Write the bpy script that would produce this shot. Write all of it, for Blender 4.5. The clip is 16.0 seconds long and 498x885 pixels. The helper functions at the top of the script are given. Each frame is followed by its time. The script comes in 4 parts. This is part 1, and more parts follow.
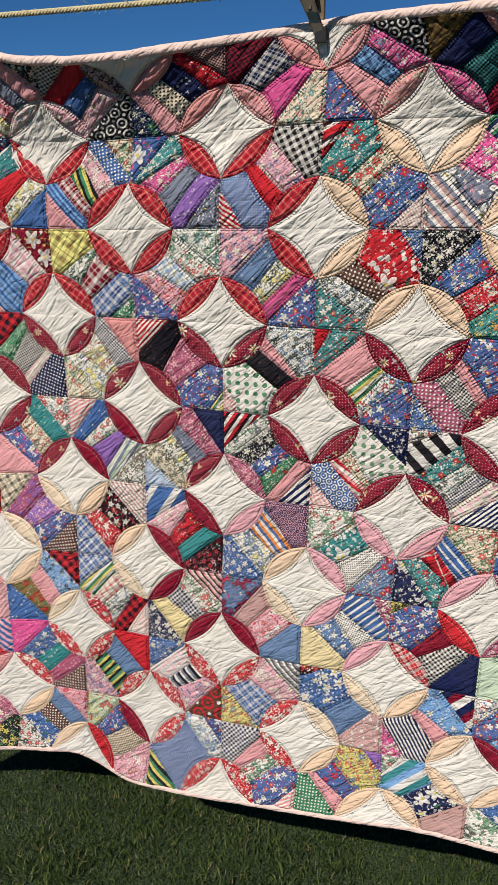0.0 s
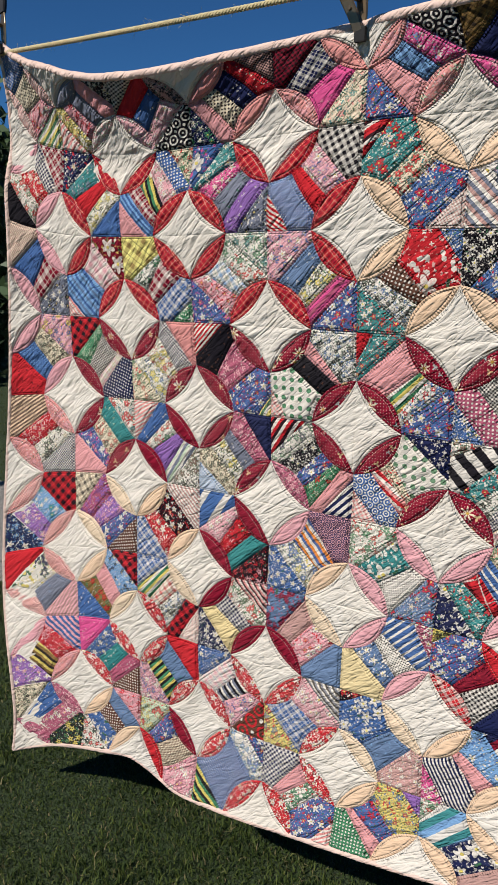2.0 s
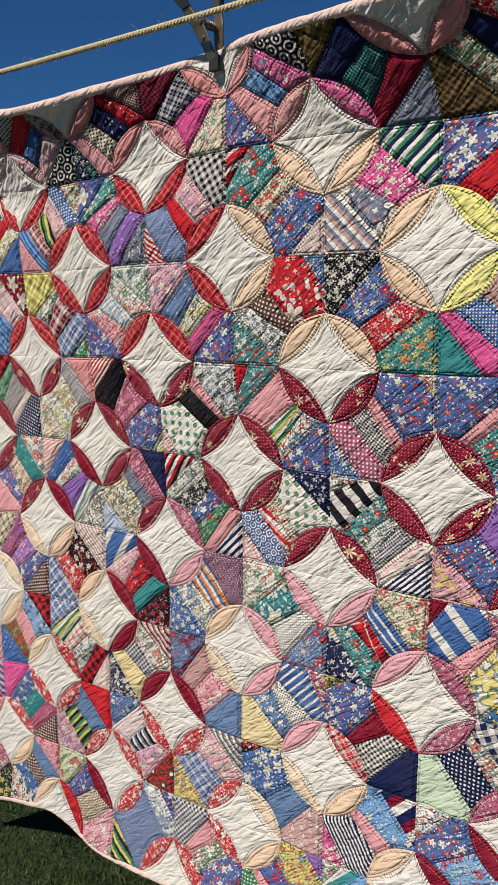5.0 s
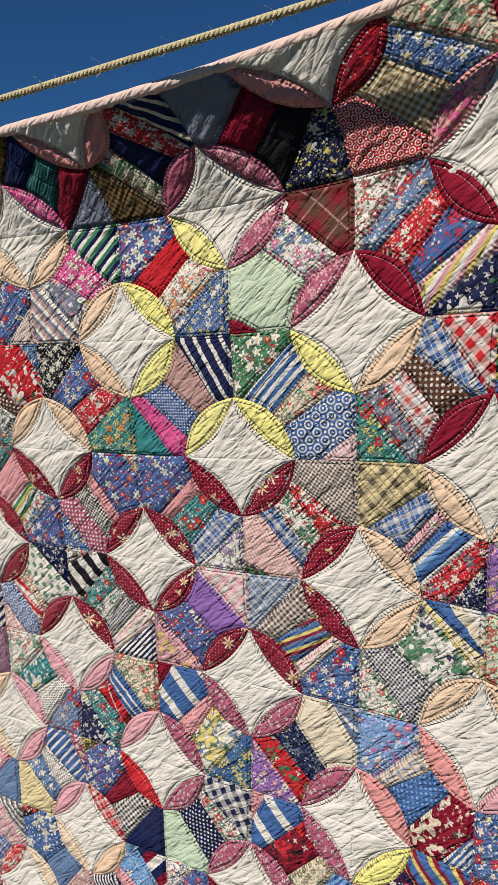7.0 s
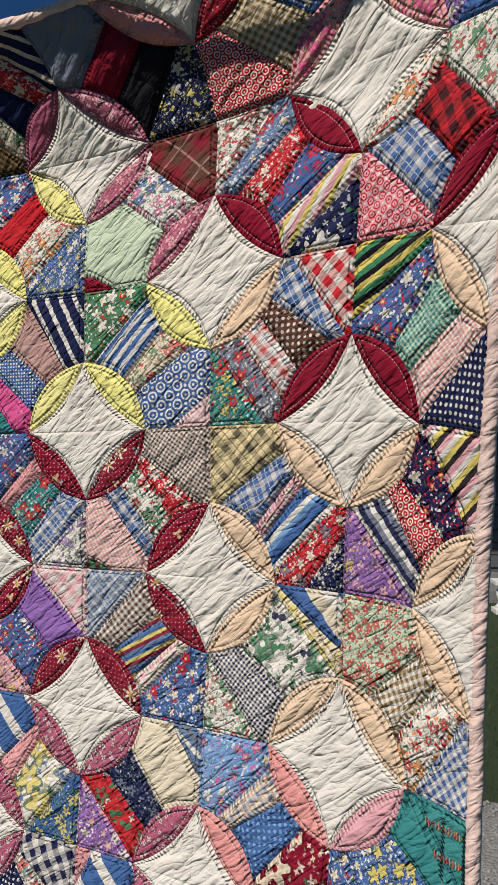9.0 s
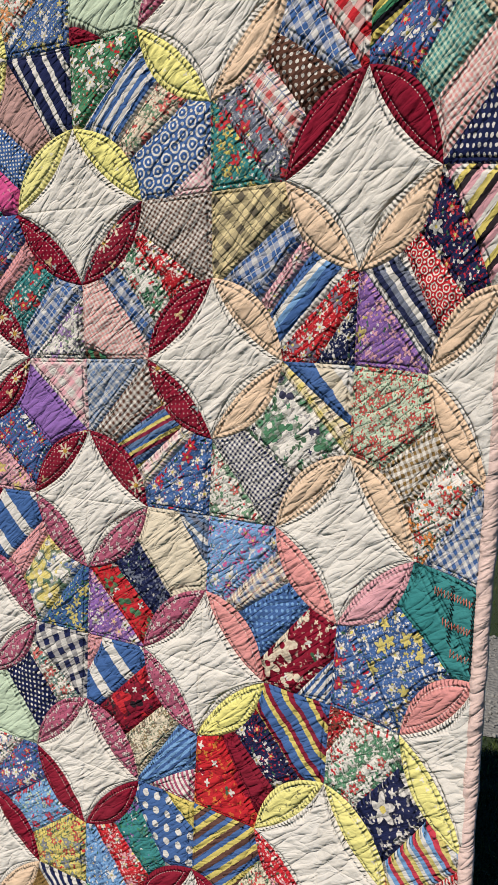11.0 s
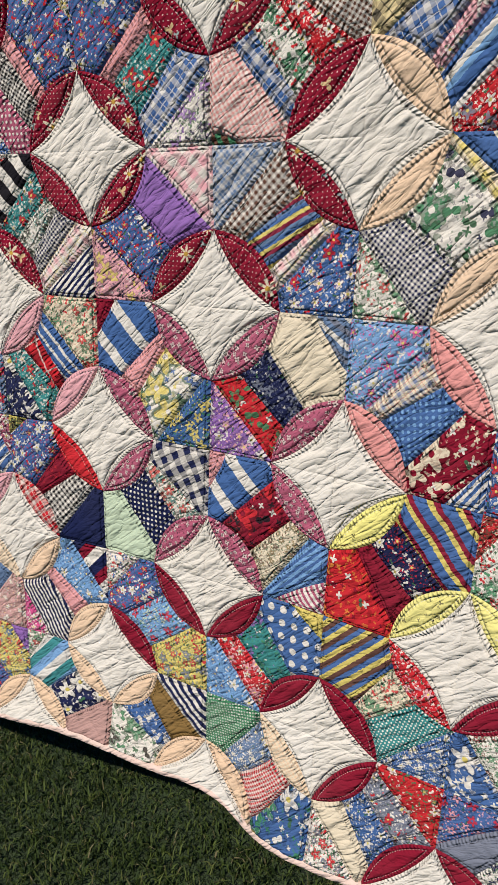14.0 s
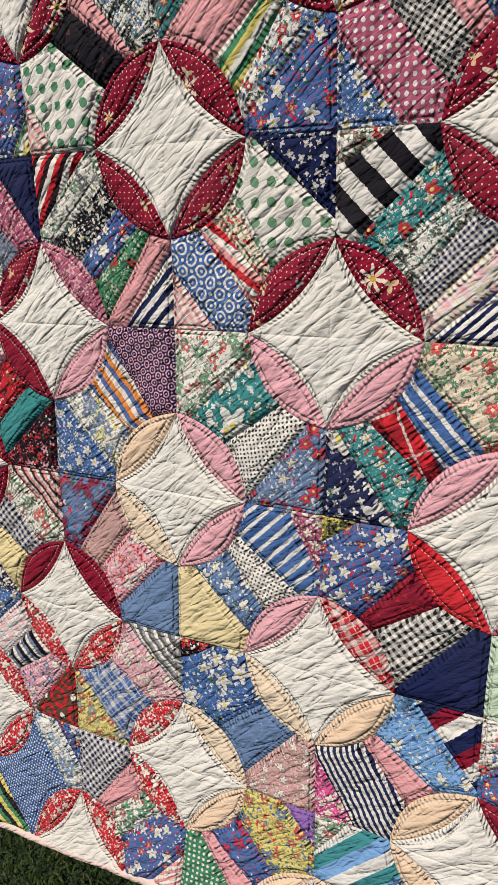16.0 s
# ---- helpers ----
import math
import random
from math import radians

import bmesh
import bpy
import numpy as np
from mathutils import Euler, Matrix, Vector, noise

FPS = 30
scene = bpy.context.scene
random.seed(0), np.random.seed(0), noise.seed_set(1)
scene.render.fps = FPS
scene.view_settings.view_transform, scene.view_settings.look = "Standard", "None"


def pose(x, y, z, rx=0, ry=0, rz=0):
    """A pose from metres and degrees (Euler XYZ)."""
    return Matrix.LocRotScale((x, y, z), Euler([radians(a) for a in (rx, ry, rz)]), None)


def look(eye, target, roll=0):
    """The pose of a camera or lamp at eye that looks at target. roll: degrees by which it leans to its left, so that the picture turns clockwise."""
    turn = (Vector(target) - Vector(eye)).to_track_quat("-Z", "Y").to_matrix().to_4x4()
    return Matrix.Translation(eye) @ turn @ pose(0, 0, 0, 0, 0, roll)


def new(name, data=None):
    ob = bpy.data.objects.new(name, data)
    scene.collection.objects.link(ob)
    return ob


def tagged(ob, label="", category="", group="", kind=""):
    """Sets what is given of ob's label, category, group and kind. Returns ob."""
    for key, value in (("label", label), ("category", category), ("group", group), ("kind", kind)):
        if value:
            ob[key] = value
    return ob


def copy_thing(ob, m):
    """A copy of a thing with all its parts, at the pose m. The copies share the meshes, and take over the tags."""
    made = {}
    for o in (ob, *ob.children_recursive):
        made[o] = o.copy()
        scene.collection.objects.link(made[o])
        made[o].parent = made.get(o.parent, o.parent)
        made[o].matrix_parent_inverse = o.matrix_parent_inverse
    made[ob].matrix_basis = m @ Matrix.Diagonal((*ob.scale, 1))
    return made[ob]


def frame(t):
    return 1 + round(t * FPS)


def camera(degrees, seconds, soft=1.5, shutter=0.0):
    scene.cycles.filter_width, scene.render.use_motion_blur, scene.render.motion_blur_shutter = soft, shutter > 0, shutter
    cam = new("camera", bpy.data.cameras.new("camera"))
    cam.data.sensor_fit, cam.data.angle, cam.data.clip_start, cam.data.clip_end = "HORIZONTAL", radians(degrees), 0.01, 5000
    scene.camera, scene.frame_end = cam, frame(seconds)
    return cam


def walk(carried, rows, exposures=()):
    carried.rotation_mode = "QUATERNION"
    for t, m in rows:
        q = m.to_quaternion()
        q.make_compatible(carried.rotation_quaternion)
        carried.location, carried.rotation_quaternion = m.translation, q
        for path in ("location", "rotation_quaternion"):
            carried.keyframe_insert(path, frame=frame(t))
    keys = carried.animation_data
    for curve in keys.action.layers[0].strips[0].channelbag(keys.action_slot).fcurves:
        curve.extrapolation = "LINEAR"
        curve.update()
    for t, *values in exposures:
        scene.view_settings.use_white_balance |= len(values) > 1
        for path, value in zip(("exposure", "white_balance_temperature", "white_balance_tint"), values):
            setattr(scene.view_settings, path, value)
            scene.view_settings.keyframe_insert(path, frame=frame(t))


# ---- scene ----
cam = camera(36.4, 16.0, soft=0.75)
PATH = [
    (0, (-0.0506, -0.0542, 1.8549), (0.0038, 1.8409, 1.2178), -0.32),
    (0.5, (-0.0245, -0.0951, 1.7735), (-0.0411, 1.8332, 1.2430), 1.69),
    (1, (0.0509, -0.0405, 1.7016), (-0.0634, 1.8991, 1.2270), 2.31),
    (1.5, (0.1438, -0.0230, 1.7251), (-0.0990, 1.8985, 1.2261), 1.27),
    (2, (0.1749, -0.0530, 1.7627), (-0.1846, 1.8482, 1.2565), 0.01),
    (2.5, (0.1709, -0.0010, 1.7454), (-0.2204, 1.8981, 1.2552), -0.66),
    (3, (0.2233, 0.0891, 1.7336), (-0.2340, 1.9719, 1.2377), -1.73),
    (3.2, (0.2302, 0.1079, 1.7400), (-0.2496, 1.9822, 1.2332), -2.21),
    (5.3, (0.4753, 0.0107, 1.7313), (0.0625, 1.9305, 1.3518), -0.18),
    (5.5, (0.5064, -0.0055, 1.7458), (0.1223, 1.9203, 1.3668), -0.26),
    (6, (0.6205, 0.0047, 1.7846), (0.2862, 1.9357, 1.3852), -1.62),
    (6.5, (0.7638, 0.0386, 1.8027), (0.4273, 1.9722, 1.4178), -2.64),
    (7, (0.8071, 0.0476, 1.8088), (0.5085, 1.9998, 1.4929), -2.56),
    (7.5, (0.8322, 0.0774, 1.7716), (0.6074, 2.0579, 1.6068), -1.10),
    (8, (0.8344, 0.0971, 1.7590), (0.7408, 2.0940, 1.6985), -0.88),
    (8.2, (0.8653, 0.1079, 1.7081), (0.7678, 2.1044, 1.7742), 0.52),
    (10.3, (0.9082, 0.1844, 1.5259), (0.7682, 2.1739, 1.3761), 0.51),
    (10.5, (0.9075, 0.1874, 1.5099), (0.7619, 2.1725, 1.3144), 0.43),
    (11, (0.9094, 0.1982, 1.4762), (0.7520, 2.1682, 1.1690), 0.55),
    (11.5, (0.9031, 0.2081, 1.4121), (0.7748, 2.1661, 1.0254), 0.71),
    (12, (0.9382, 0.2178, 1.3556), (0.7315, 2.1566, 0.9102), 0.87),
    (12.5, (0.9470, 0.2140, 1.3274), (0.7242, 2.1274, 0.7897), 0.88),
    (13, (0.9761, 0.2304, 1.3506), (0.7071, 2.0934, 0.6747), -0.40),
    (13.5, (0.9178, 0.2359, 1.3650), (0.6884, 2.1040, 0.6886), -0.89),
    (14, (0.7785, 0.2285, 1.3870), (0.5546, 2.1106, 0.7486), 0.06),
    (14.5, (0.6699, 0.2380, 1.4205), (0.3938, 2.1234, 0.8131), 0.10),
    (15, (0.5689, 0.2957, 1.4175), (0.2811, 2.1861, 0.8313), 0.33),
    (15.5, (0.4357, 0.4380, 1.3985), (0.1676, 2.3265, 0.7973), -0.23),
    (16, (0.2958, 0.5523, 1.3534), (0.0530, 2.4556, 0.7890), -0.68),
]
walk(cam, [(t, look(eye, target, roll)) for t, eye, target, roll in PATH],
     exposures=[(0, 0.06), (5.5, 0.0), (10.5, -0.08), (16, -0.07)])


# ---- light ----
# The sun stands high behind the camera, to its left, and rakes over the quilt.
SUN_EL, SUN_AZ = 46.5, 215.0   # azimuth clockwise from +y
sun_dir = Vector((math.sin(radians(SUN_AZ)) * math.cos(radians(SUN_EL)),
                  math.cos(radians(SUN_AZ)) * math.cos(radians(SUN_EL)), math.sin(radians(SUN_EL))))
world = bpy.data.worlds.new("world")
scene.world = world
world.use_nodes = True
wn, wl = world.node_tree.nodes, world.node_tree.links
wn.clear()
sky = wn.new("ShaderNodeTexSky")
sky.sky_type, sky.sun_disc = "NISHITA", False
sky.sun_elevation, sky.sun_rotation = radians(SUN_EL), radians(SUN_AZ)
sky.altitude, sky.air_density, sky.dust_density, sky.ozone_density = 2500, 1.0, 0.0, 6.0
bg = wn.new("ShaderNodeBackground")
bg.inputs["Strength"].default_value = 0.055
wo = wn.new("ShaderNodeOutputWorld")
deep = wn.new("ShaderNodeMix")   # a dry, deep blue summer sky
deep.data_type, deep.blend_type = "RGBA", "MULTIPLY"
deep.inputs["Factor"].default_value = 1.0
deep.inputs["B"].default_value = (0.40, 0.80, 1.08, 1)
wl.new(sky.outputs["Color"], deep.inputs["A"])
wl.new(deep.outputs["Result"], bg.inputs["Color"])
wl.new(bg.outputs["Background"], wo.inputs["Surface"])
sun_data = bpy.data.lights.new("sun", "SUN")
sun_data.energy, sun_data.angle, sun_data.color = 5.0, radians(0.55), (1.0, 0.96, 0.90)
sun = new("sun", sun_data)
sun.matrix_world = look(sun_dir * 20, (0, 0, 0))

# ---- materials ----
COL = {
    "w": (0.745, 0.675, 0.585), "c": (0.72, 0.60, 0.43), "B": (0.76, 0.54, 0.46), "k": (0.012, 0.010, 0.014), "n": (0.012, 0.017, 0.065),
    "b": (0.062, 0.132, 0.315), "l": (0.19, 0.35, 0.58), "t": (0.045, 0.23, 0.22), "g": (0.055, 0.21, 0.10),
    "m": (0.52, 0.60, 0.42), "r": (0.55, 0.022, 0.030), "d": (0.24, 0.008, 0.026), "p": (0.73, 0.36, 0.38),
    "s": (0.72, 0.29, 0.26), "v": (0.27, 0.13, 0.38), "y": (0.66, 0.52, 0.13), "o": (0.74, 0.24, 0.05),
    "u": (0.12, 0.050, 0.032), "a": (0.19, 0.20, 0.25), "e": (0.76, 0.52, 0.34), "h": (0.66, 0.085, 0.25),
    "q": (0.42, 0.10, 0.16), "j": (0.24, 0.14, 0.045), "i": (0.14, 0.21, 0.34), "x": (0.50, 0.29, 0.25), "z": (0.72, 0.56, 0.28),
    "Y": (0.80, 0.71, 0.22),
}


class Nodes:
    """Short hand for building a node material."""

    def __init__(self, name):
        self.mat = bpy.data.materials.new(name)
        self.mat.use_nodes = True
        self.tree = self.mat.node_tree
        self.bsdf = self.tree.nodes["Principled BSDF"]

    def add(self, kind, **props):
        n = self.tree.nodes.new(kind)
        for k, v in props.items():
            if k == "operation":
                n.operation = v
            elif k == "dims":
                n.voronoi_dimensions = v
            elif k == "ndims":
                n.noise_dimensions = v
            elif k == "blend":
                n.blend_type = v
        return n

    def link(self, a, b):
        self.tree.links.new(a, b)

    def put(self, sock, v):
        if isinstance(v, bpy.types.NodeSocket):
            self.link(v, sock)
        elif isinstance(v, tuple) and len(v) == 3 and sock.type == "RGBA":
            sock.default_value = (*v, 1)
        else:
            sock.default_value = v

    def math(self, op, a, b=0.0, c=0.0):
        n = self.add("ShaderNodeMath", operation=op)
        for s, v in zip(n.inputs, (a, b, c)):
            self.put(s, v)
        return n.outputs[0]

    def mix(self, f, a, b, blend="MIX"):
        n = self.add("ShaderNodeMix", blend=blend)
        n.data_type = "RGBA"
        n.blend_type = blend
        self.put(n.inputs["Factor"], f)
        self.put(n.inputs["A"], a)
        self.put(n.inputs["B"], b)
        return n.outputs["Result"]

    def noise(self, vec, scale, detail=2.0, rough=0.5, distort=0.0):
        n = self.add("ShaderNodeTexNoise")
        self.put(n.inputs["Vector"], vec)
        n.inputs["Scale"].default_value, n.inputs["Detail"].default_value = scale, detail
        n.inputs["Roughness"].default_value, n.inputs["Distortion"].default_value = rough, distort
        return n.outputs["Fac"], n.outputs["Color"]

    def voronoi(self, vec, scale, randomness=1.0, feature="F1"):
        n = self.add("ShaderNodeTexVoronoi", dims="2D")
        n.feature = feature
        self.put(n.inputs["Vector"], vec)
        n.inputs["Scale"].default_value, n.inputs["Randomness"].default_value = scale, randomness
        return n

    def ramp(self, f, stops, constant=False):
        n = self.add("ShaderNodeValToRGB")
        n.color_ramp.interpolation = "CONSTANT" if constant else "LINEAR"
        while len(n.color_ramp.elements) < len(stops):
            n.color_ramp.elements.new(0.5)
        for e, (p, c) in zip(n.color_ramp.elements, stops):
            e.position, e.color = p, (*c, 1)
        self.put(n.inputs[0], f)
        return n.outputs["Color"]

    def bump(self, height, strength, distance, normal=None):
        n = self.add("ShaderNodeBump")
        n.inputs["Strength"].default_value, n.inputs["Distance"].default_value = strength, distance
        self.link(height, n.inputs["Height"])
        if normal is not None:
            self.link(normal, n.inputs["Normal"])
        return n.outputs["Normal"]


FABRICS = {}
SIZES = {"D": 38.0, "f": 56.0, "d": 95.0, "g": 125.0, "t": 105.0, "p": 52.0, "o": 62.0, "s": 1.0, "e": 60.0, "m": 105.0}


def fabric(code):
    """A worn printed cotton. The code: s solid, f floral, d dots, g gingham, t stripes, p plaid, o rings, e sprigs, m small florets; then colours; then a digit for a larger (below 5) or smaller print."""
    if code in FABRICS:
        return FABRICS[code]
    kind, size = code[0], 1.0
    letters = code[1:]
    if letters[-1].isdigit():
        size, letters = int(letters[-1]) / 5.0, letters[:-1]
    cols = [COL[c] for c in letters]
    ground = cols[0]
    one = cols[1] if len(cols) > 1 else ground
    two = cols[2] if len(cols) > 2 else one
    s = SIZES[kind] * size
    k = Nodes("cotton_" + code)
    uv = k.add("ShaderNodeUVMap").outputs[0]
    wob = k.noise(uv, 240.0, 2.0)[1]
    soft = k.add("ShaderNodeVectorMath", operation="MULTIPLY_ADD")
    k.link(wob, soft.inputs[0])
    soft.inputs[1].default_value = (0.0026,) * 3
    k.link(uv, soft.inputs[2])
    vec = soft.outputs[0]
    sep = k.add("ShaderNodeSeparateXYZ")
    k.link(vec, sep.inputs[0])
    x, y = sep.outputs[0], sep.outputs[1]

    def frac(v, f, shift=0.0):
        return k.math("FRACT", k.math("MULTIPLY_ADD", v, f, shift + 50.0))

    def spot(scale, shift):
        fx = k.math("SUBTRACT", frac(x, scale, shift), 0.5)
        fy = k.math("SUBTRACT", frac(y, scale, shift), 0.5)
        return k.math("SQRT", k.math("ADD", k.math("MULTIPLY", fx, fx), k.math("MULTIPLY", fy, fy)))

    if kind == "s":
        col = k.mix(0.0, ground, ground)
    elif kind == "d":
        near = k.math("MINIMUM", spot(s, 0.0), spot(s, 0.5))
        col = k.mix(k.math("LESS_THAN", near, 0.19), ground, one)
    elif kind == "o":
        r = spot(s, 0.0)
        ring = k.math("MULTIPLY", k.math("GREATER_THAN", r, 0.28), k.math("LESS_THAN", r, 0.42))
        col = k.mix(k.math("MAXIMUM", ring, k.math("LESS_THAN", r, 0.1)), ground, one)
        col = k.mix(k.math("LESS_THAN", spot(s, 0.5), 0.12), col, two)
    elif kind == "g":
        fx, fy = k.math("GREATER_THAN", frac(x, s), 0.5), k.math("GREATER_THAN", frac(y, s), 0.5)
        col = k.mix(k.math("MULTIPLY", k.math("ADD", fx, fy), 0.5), ground, one)
    elif kind == "t":
        n = len(cols)
        stops = [(i / n, c) for i, c in enumerate(cols)]
        col = k.ramp(frac(x, s / n * 1.5), stops, constant=True)
    elif kind == "p":
        fx, fy = frac(x, s), frac(y, s)
        bars = k.math("MULTIPLY", k.math("ADD", k.math("LESS_THAN", fx, 0.36), k.math("LESS_THAN", fy, 0.36)), 0.45)
        col = k.mix(bars, ground, one)
        gx, gy = frac(x, s, 0.32), frac(y, s, 0.32)
        thin = k.math("MAXIMUM", k.math("LESS_THAN", gx, 0.055), k.math("LESS_THAN", gy, 0.055))
        col = k.mix(k.math("MULTIPLY", thin, 0.65), col, two)
    else:
        def flowers(scale, keep, petals, base, swing):
            """Masks of scattered flowers and of their eyes, and a random number for each."""
            v = k.voronoi(vec, scale, 0.8)
            big = k.add("ShaderNodeVectorMath", operation="SCALE")
            k.link(vec, big.inputs[0])
            big.inputs["Scale"].default_value = scale
            off = k.add("ShaderNodeVectorMath", operation="SUBTRACT")
            k.link(big.outputs[0], off.inputs[0])
            posn = k.add("ShaderNodeVectorMath", operation="SCALE")
            k.link(v.outputs["Position"], posn.inputs[0])
            posn.inputs["Scale"].default_value = scale
            k.link(posn.outputs[0], off.inputs[1])
            o = k.add("ShaderNodeSeparateXYZ")
            k.link(off.outputs[0], o.inputs[0])
            rnd = k.add("ShaderNodeSeparateColor")
            k.link(v.outputs["Color"], rnd.inputs[0])
            ang = k.math("ADD", k.math("ARCTAN2", o.outputs[1], o.outputs[0]), k.math("MULTIPLY", rnd.outputs[2], 6.3))
            edge = k.math("MULTIPLY_ADD", k.math("COSINE", k.math("MULTIPLY", ang, petals)), swing, base)
            edge = k.math("MULTIPLY", edge, k.math("MULTIPLY_ADD", rnd.outputs[1], 0.7, 0.6))
            mask = k.math("MULTIPLY", k.math("LESS_THAN", v.outputs["Distance"], edge), k.math("LESS_THAN", rnd.outputs[0], keep))
            eye = k.math("LESS_THAN", v.outputs["Distance"], 0.09)
            return mask, eye, rnd

        leaf = (0.05, 0.13, 0.065)
        if kind == "D":
            near = k.math("MINIMUM", spot(s * 3.2, 0.0), spot(s * 3.2, 0.5))
            col = k.mix(k.math("LESS_THAN", near, 0.09), ground, (0.6, 0.5, 0.45))
            m2, _, r2 = flowers(s * 1.1, 0.30, 3.0, 0.16, 0.10)
            col = k.mix(m2, col, k.ramp(r2.outputs[1], [(0.0, (0.30, 0.36, 0.34)), (0.5, (0.62, 0.42, 0.22))], constant=True))
            m1, eye, r1 = flowers(s * 0.8, 0.30, 7.0, 0.22, 0.16)
            col = k.mix(m1, col, (0.72, 0.60, 0.42))
            col = k.mix(k.math("MULTIPLY", eye, m1), col, (0.50, 0.30, 0.05))
        elif kind == "e":
            m1, _, r1 = flowers(s * 1.5, 0.45, 3.0, 0.16, 0.10)
            col = k.mix(k.math("MULTIPLY", m1, 0.75), ground, k.ramp(r1.outputs[1], [(0.0, one), (0.6, two)], constant=True))
        elif kind == "m":
            m2, _, r2 = flowers(s * 1.9, 0.45, 2.0, 0.20, 0.12)
            col = k.mix(m2, ground, k.ramp(r2.outputs[1], [(0.0, two), (0.5, tuple(c * 0.4 for c in ground))], constant=True))
            m0, _, _ = flowers(s, 0.85, 4.0, 0.36, 0.06)
            col = k.mix(k.math("MULTIPLY", m0, 0.7), col, tuple(c * 0.3 for c in ground))
            m1, eye, r1 = flowers(s, 0.85, 4.0, 0.27, 0.09)
            col = k.mix(m1, col, k.mix(0.35, one, ground))
            col = k.mix(k.math("MULTIPLY", eye, m1), col, two)
        else:
            pale = ground[1] > 0.5
            shadow = tuple(c * 0.45 for c in ground)
            speck = k.noise(uv, s * 6.0, 2.0, 0.6)[0]
            col = k.mix(k.math("MULTIPLY", k.math("GREATER_THAN", speck, 0.60), 0.55), ground, two if pale else one)
            under = k.noise(uv, s * 3.4, 2.0, 0.6)[0]
            col = k.mix(k.math("MULTIPLY", k.math("GREATER_THAN", under, 0.61), 0.6), col, leaf if pale else shadow)
            m3, _, r3 = flowers(s * 3.3, 0.55, 4.0, 0.22, 0.10)
            col = k.mix(m3, col, k.ramp(r3.outputs[1], [(0.0, two), (0.35, one), (0.7, leaf if pale else COL["w"])], constant=True))
            m2, _, r2 = flowers(s * 1.9, 0.62 if pale else 0.42, 2.0, 0.22, 0.16)
            col = k.mix(m2, col, k.ramp(r2.outputs[1], [(0.0, leaf), (0.45, two), (0.75, one)], constant=True))
            rim, _, _ = flowers(s, 0.74 if pale else 0.58, 5.0, 0.40, 0.10)
            col = k.mix(k.math("MULTIPLY", rim, 0.8), col, shadow if not pale else leaf)
            m1, eye, r1 = flowers(s, 0.74 if pale else 0.58, 5.0, 0.31, 0.11)
            bloom = k.ramp(r1.outputs[1], [(0.0, one), (0.55, two)], constant=True)
            shade = k.noise(uv, s * 8.0, 2.0)[0]
            bloom = k.mix(k.math("GREATER_THAN", shade, 0.53), bloom, k.mix(0.55, bloom, k.mix(0.5, ground, two)))
            col = k.mix(m1, col, bloom)
            col = k.mix(k.math("MULTIPLY", eye, m1), col, COL["y"] if "w" in letters[1:] else ground)
    # fading, soil and yarn; each scrap has faded a little differently
    fade = k.noise(uv, 9.0, 3.0)[0]
    col = k.mix(k.math("MULTIPLY_ADD", fade, 0.06, -0.02), col, (0.60, 0.55, 0.48))
    own = k.add("ShaderNodeObjectInfo").outputs["Random"]
    col = k.mix(k.math("MULTIPLY", own, 0.16), col, tuple(c * 0.45 for c in ground) if ground[1] < 0.5 else (0.66, 0.56, 0.42))
    grain = k.noise(uv, 700.0, 2.0)[0]
    col = k.mix(0.35, col, k.mix(grain, (0.45, 0.45, 0.45), (1.0, 1.0, 1.0)), blend="MULTIPLY")
    # running stitches beside the seams: second map, along the seam and away from it
    sm = k.add("ShaderNodeUVMap")
    sm.uv_map = "seam"
    ss = k.add("ShaderNodeSeparateXYZ")
    k.link(sm.outputs[0], ss.inputs[0])
    run, off = ss.outputs[0], ss.outputs[1]
    aside = k.math("ABSOLUTE", k.math("SUBTRACT", off, 0.0065))
    dash = k.math("LESS_THAN", k.math("FRACT", k.math("MULTIPLY_ADD", run, 240.0, 50.0)), 0.48)
    dash = k.math("MULTIPLY", dash, k.math("GREATER_THAN", run, 0.0))   # white thread on petals and muslin alone
    thread = k.math("MULTIPLY", dash, k.math("LESS_THAN", aside, 0.00042))
    col = k.mix(k.math("MULTIPLY", thread, 0.6), col, (0.74, 0.68, 0.58))
    k.link(col, k.bsdf.inputs["Base Color"])
    k.bsdf.inputs["Roughness"].default_value = 0.95
    k.bsdf.inputs["Specular IOR Level"].default_value = 0.05
    yarn = k.bump(grain, 0.35, 0.0006)
    # puckers: ladders across the seams, a groove along the stitching, wavy creases over the cloth
    place = k.add("ShaderNodeTexCoord").outputs["Object"]
    sway = k.noise(place, 60.0, 2.0)[0]
    rung = k.math("SINE", k.math("MULTIPLY_ADD", run, 1080.0, k.math("MULTIPLY", sway, 9.0)))
    ladder = k.math("MULTIPLY", rung, k.math("EXPONENT", k.math("MULTIPLY", k.math("POWER", k.math("MULTIPLY", k.math("SUBTRACT", off, 0.0032), 230.0), 2.0), -1.0)))
    groove = k.math("EXPONENT", k.math("MULTIPLY", k.math("POWER", k.math("MULTIPLY", aside, 620.0), 2.0), -1.0))
    seams = k.math("SUBTRACT", k.math("MULTIPLY", ladder, 0.55), groove)
    n1 = k.bump(seams, 1.0, 0.0016, yarn)

    def dot(v):
        n = k.add("ShaderNodeVectorMath", operation="DOT_PRODUCT")
        k.link(place, n.inputs[0])
        n.inputs[1].default_value = v
        return n.outputs["Value"]

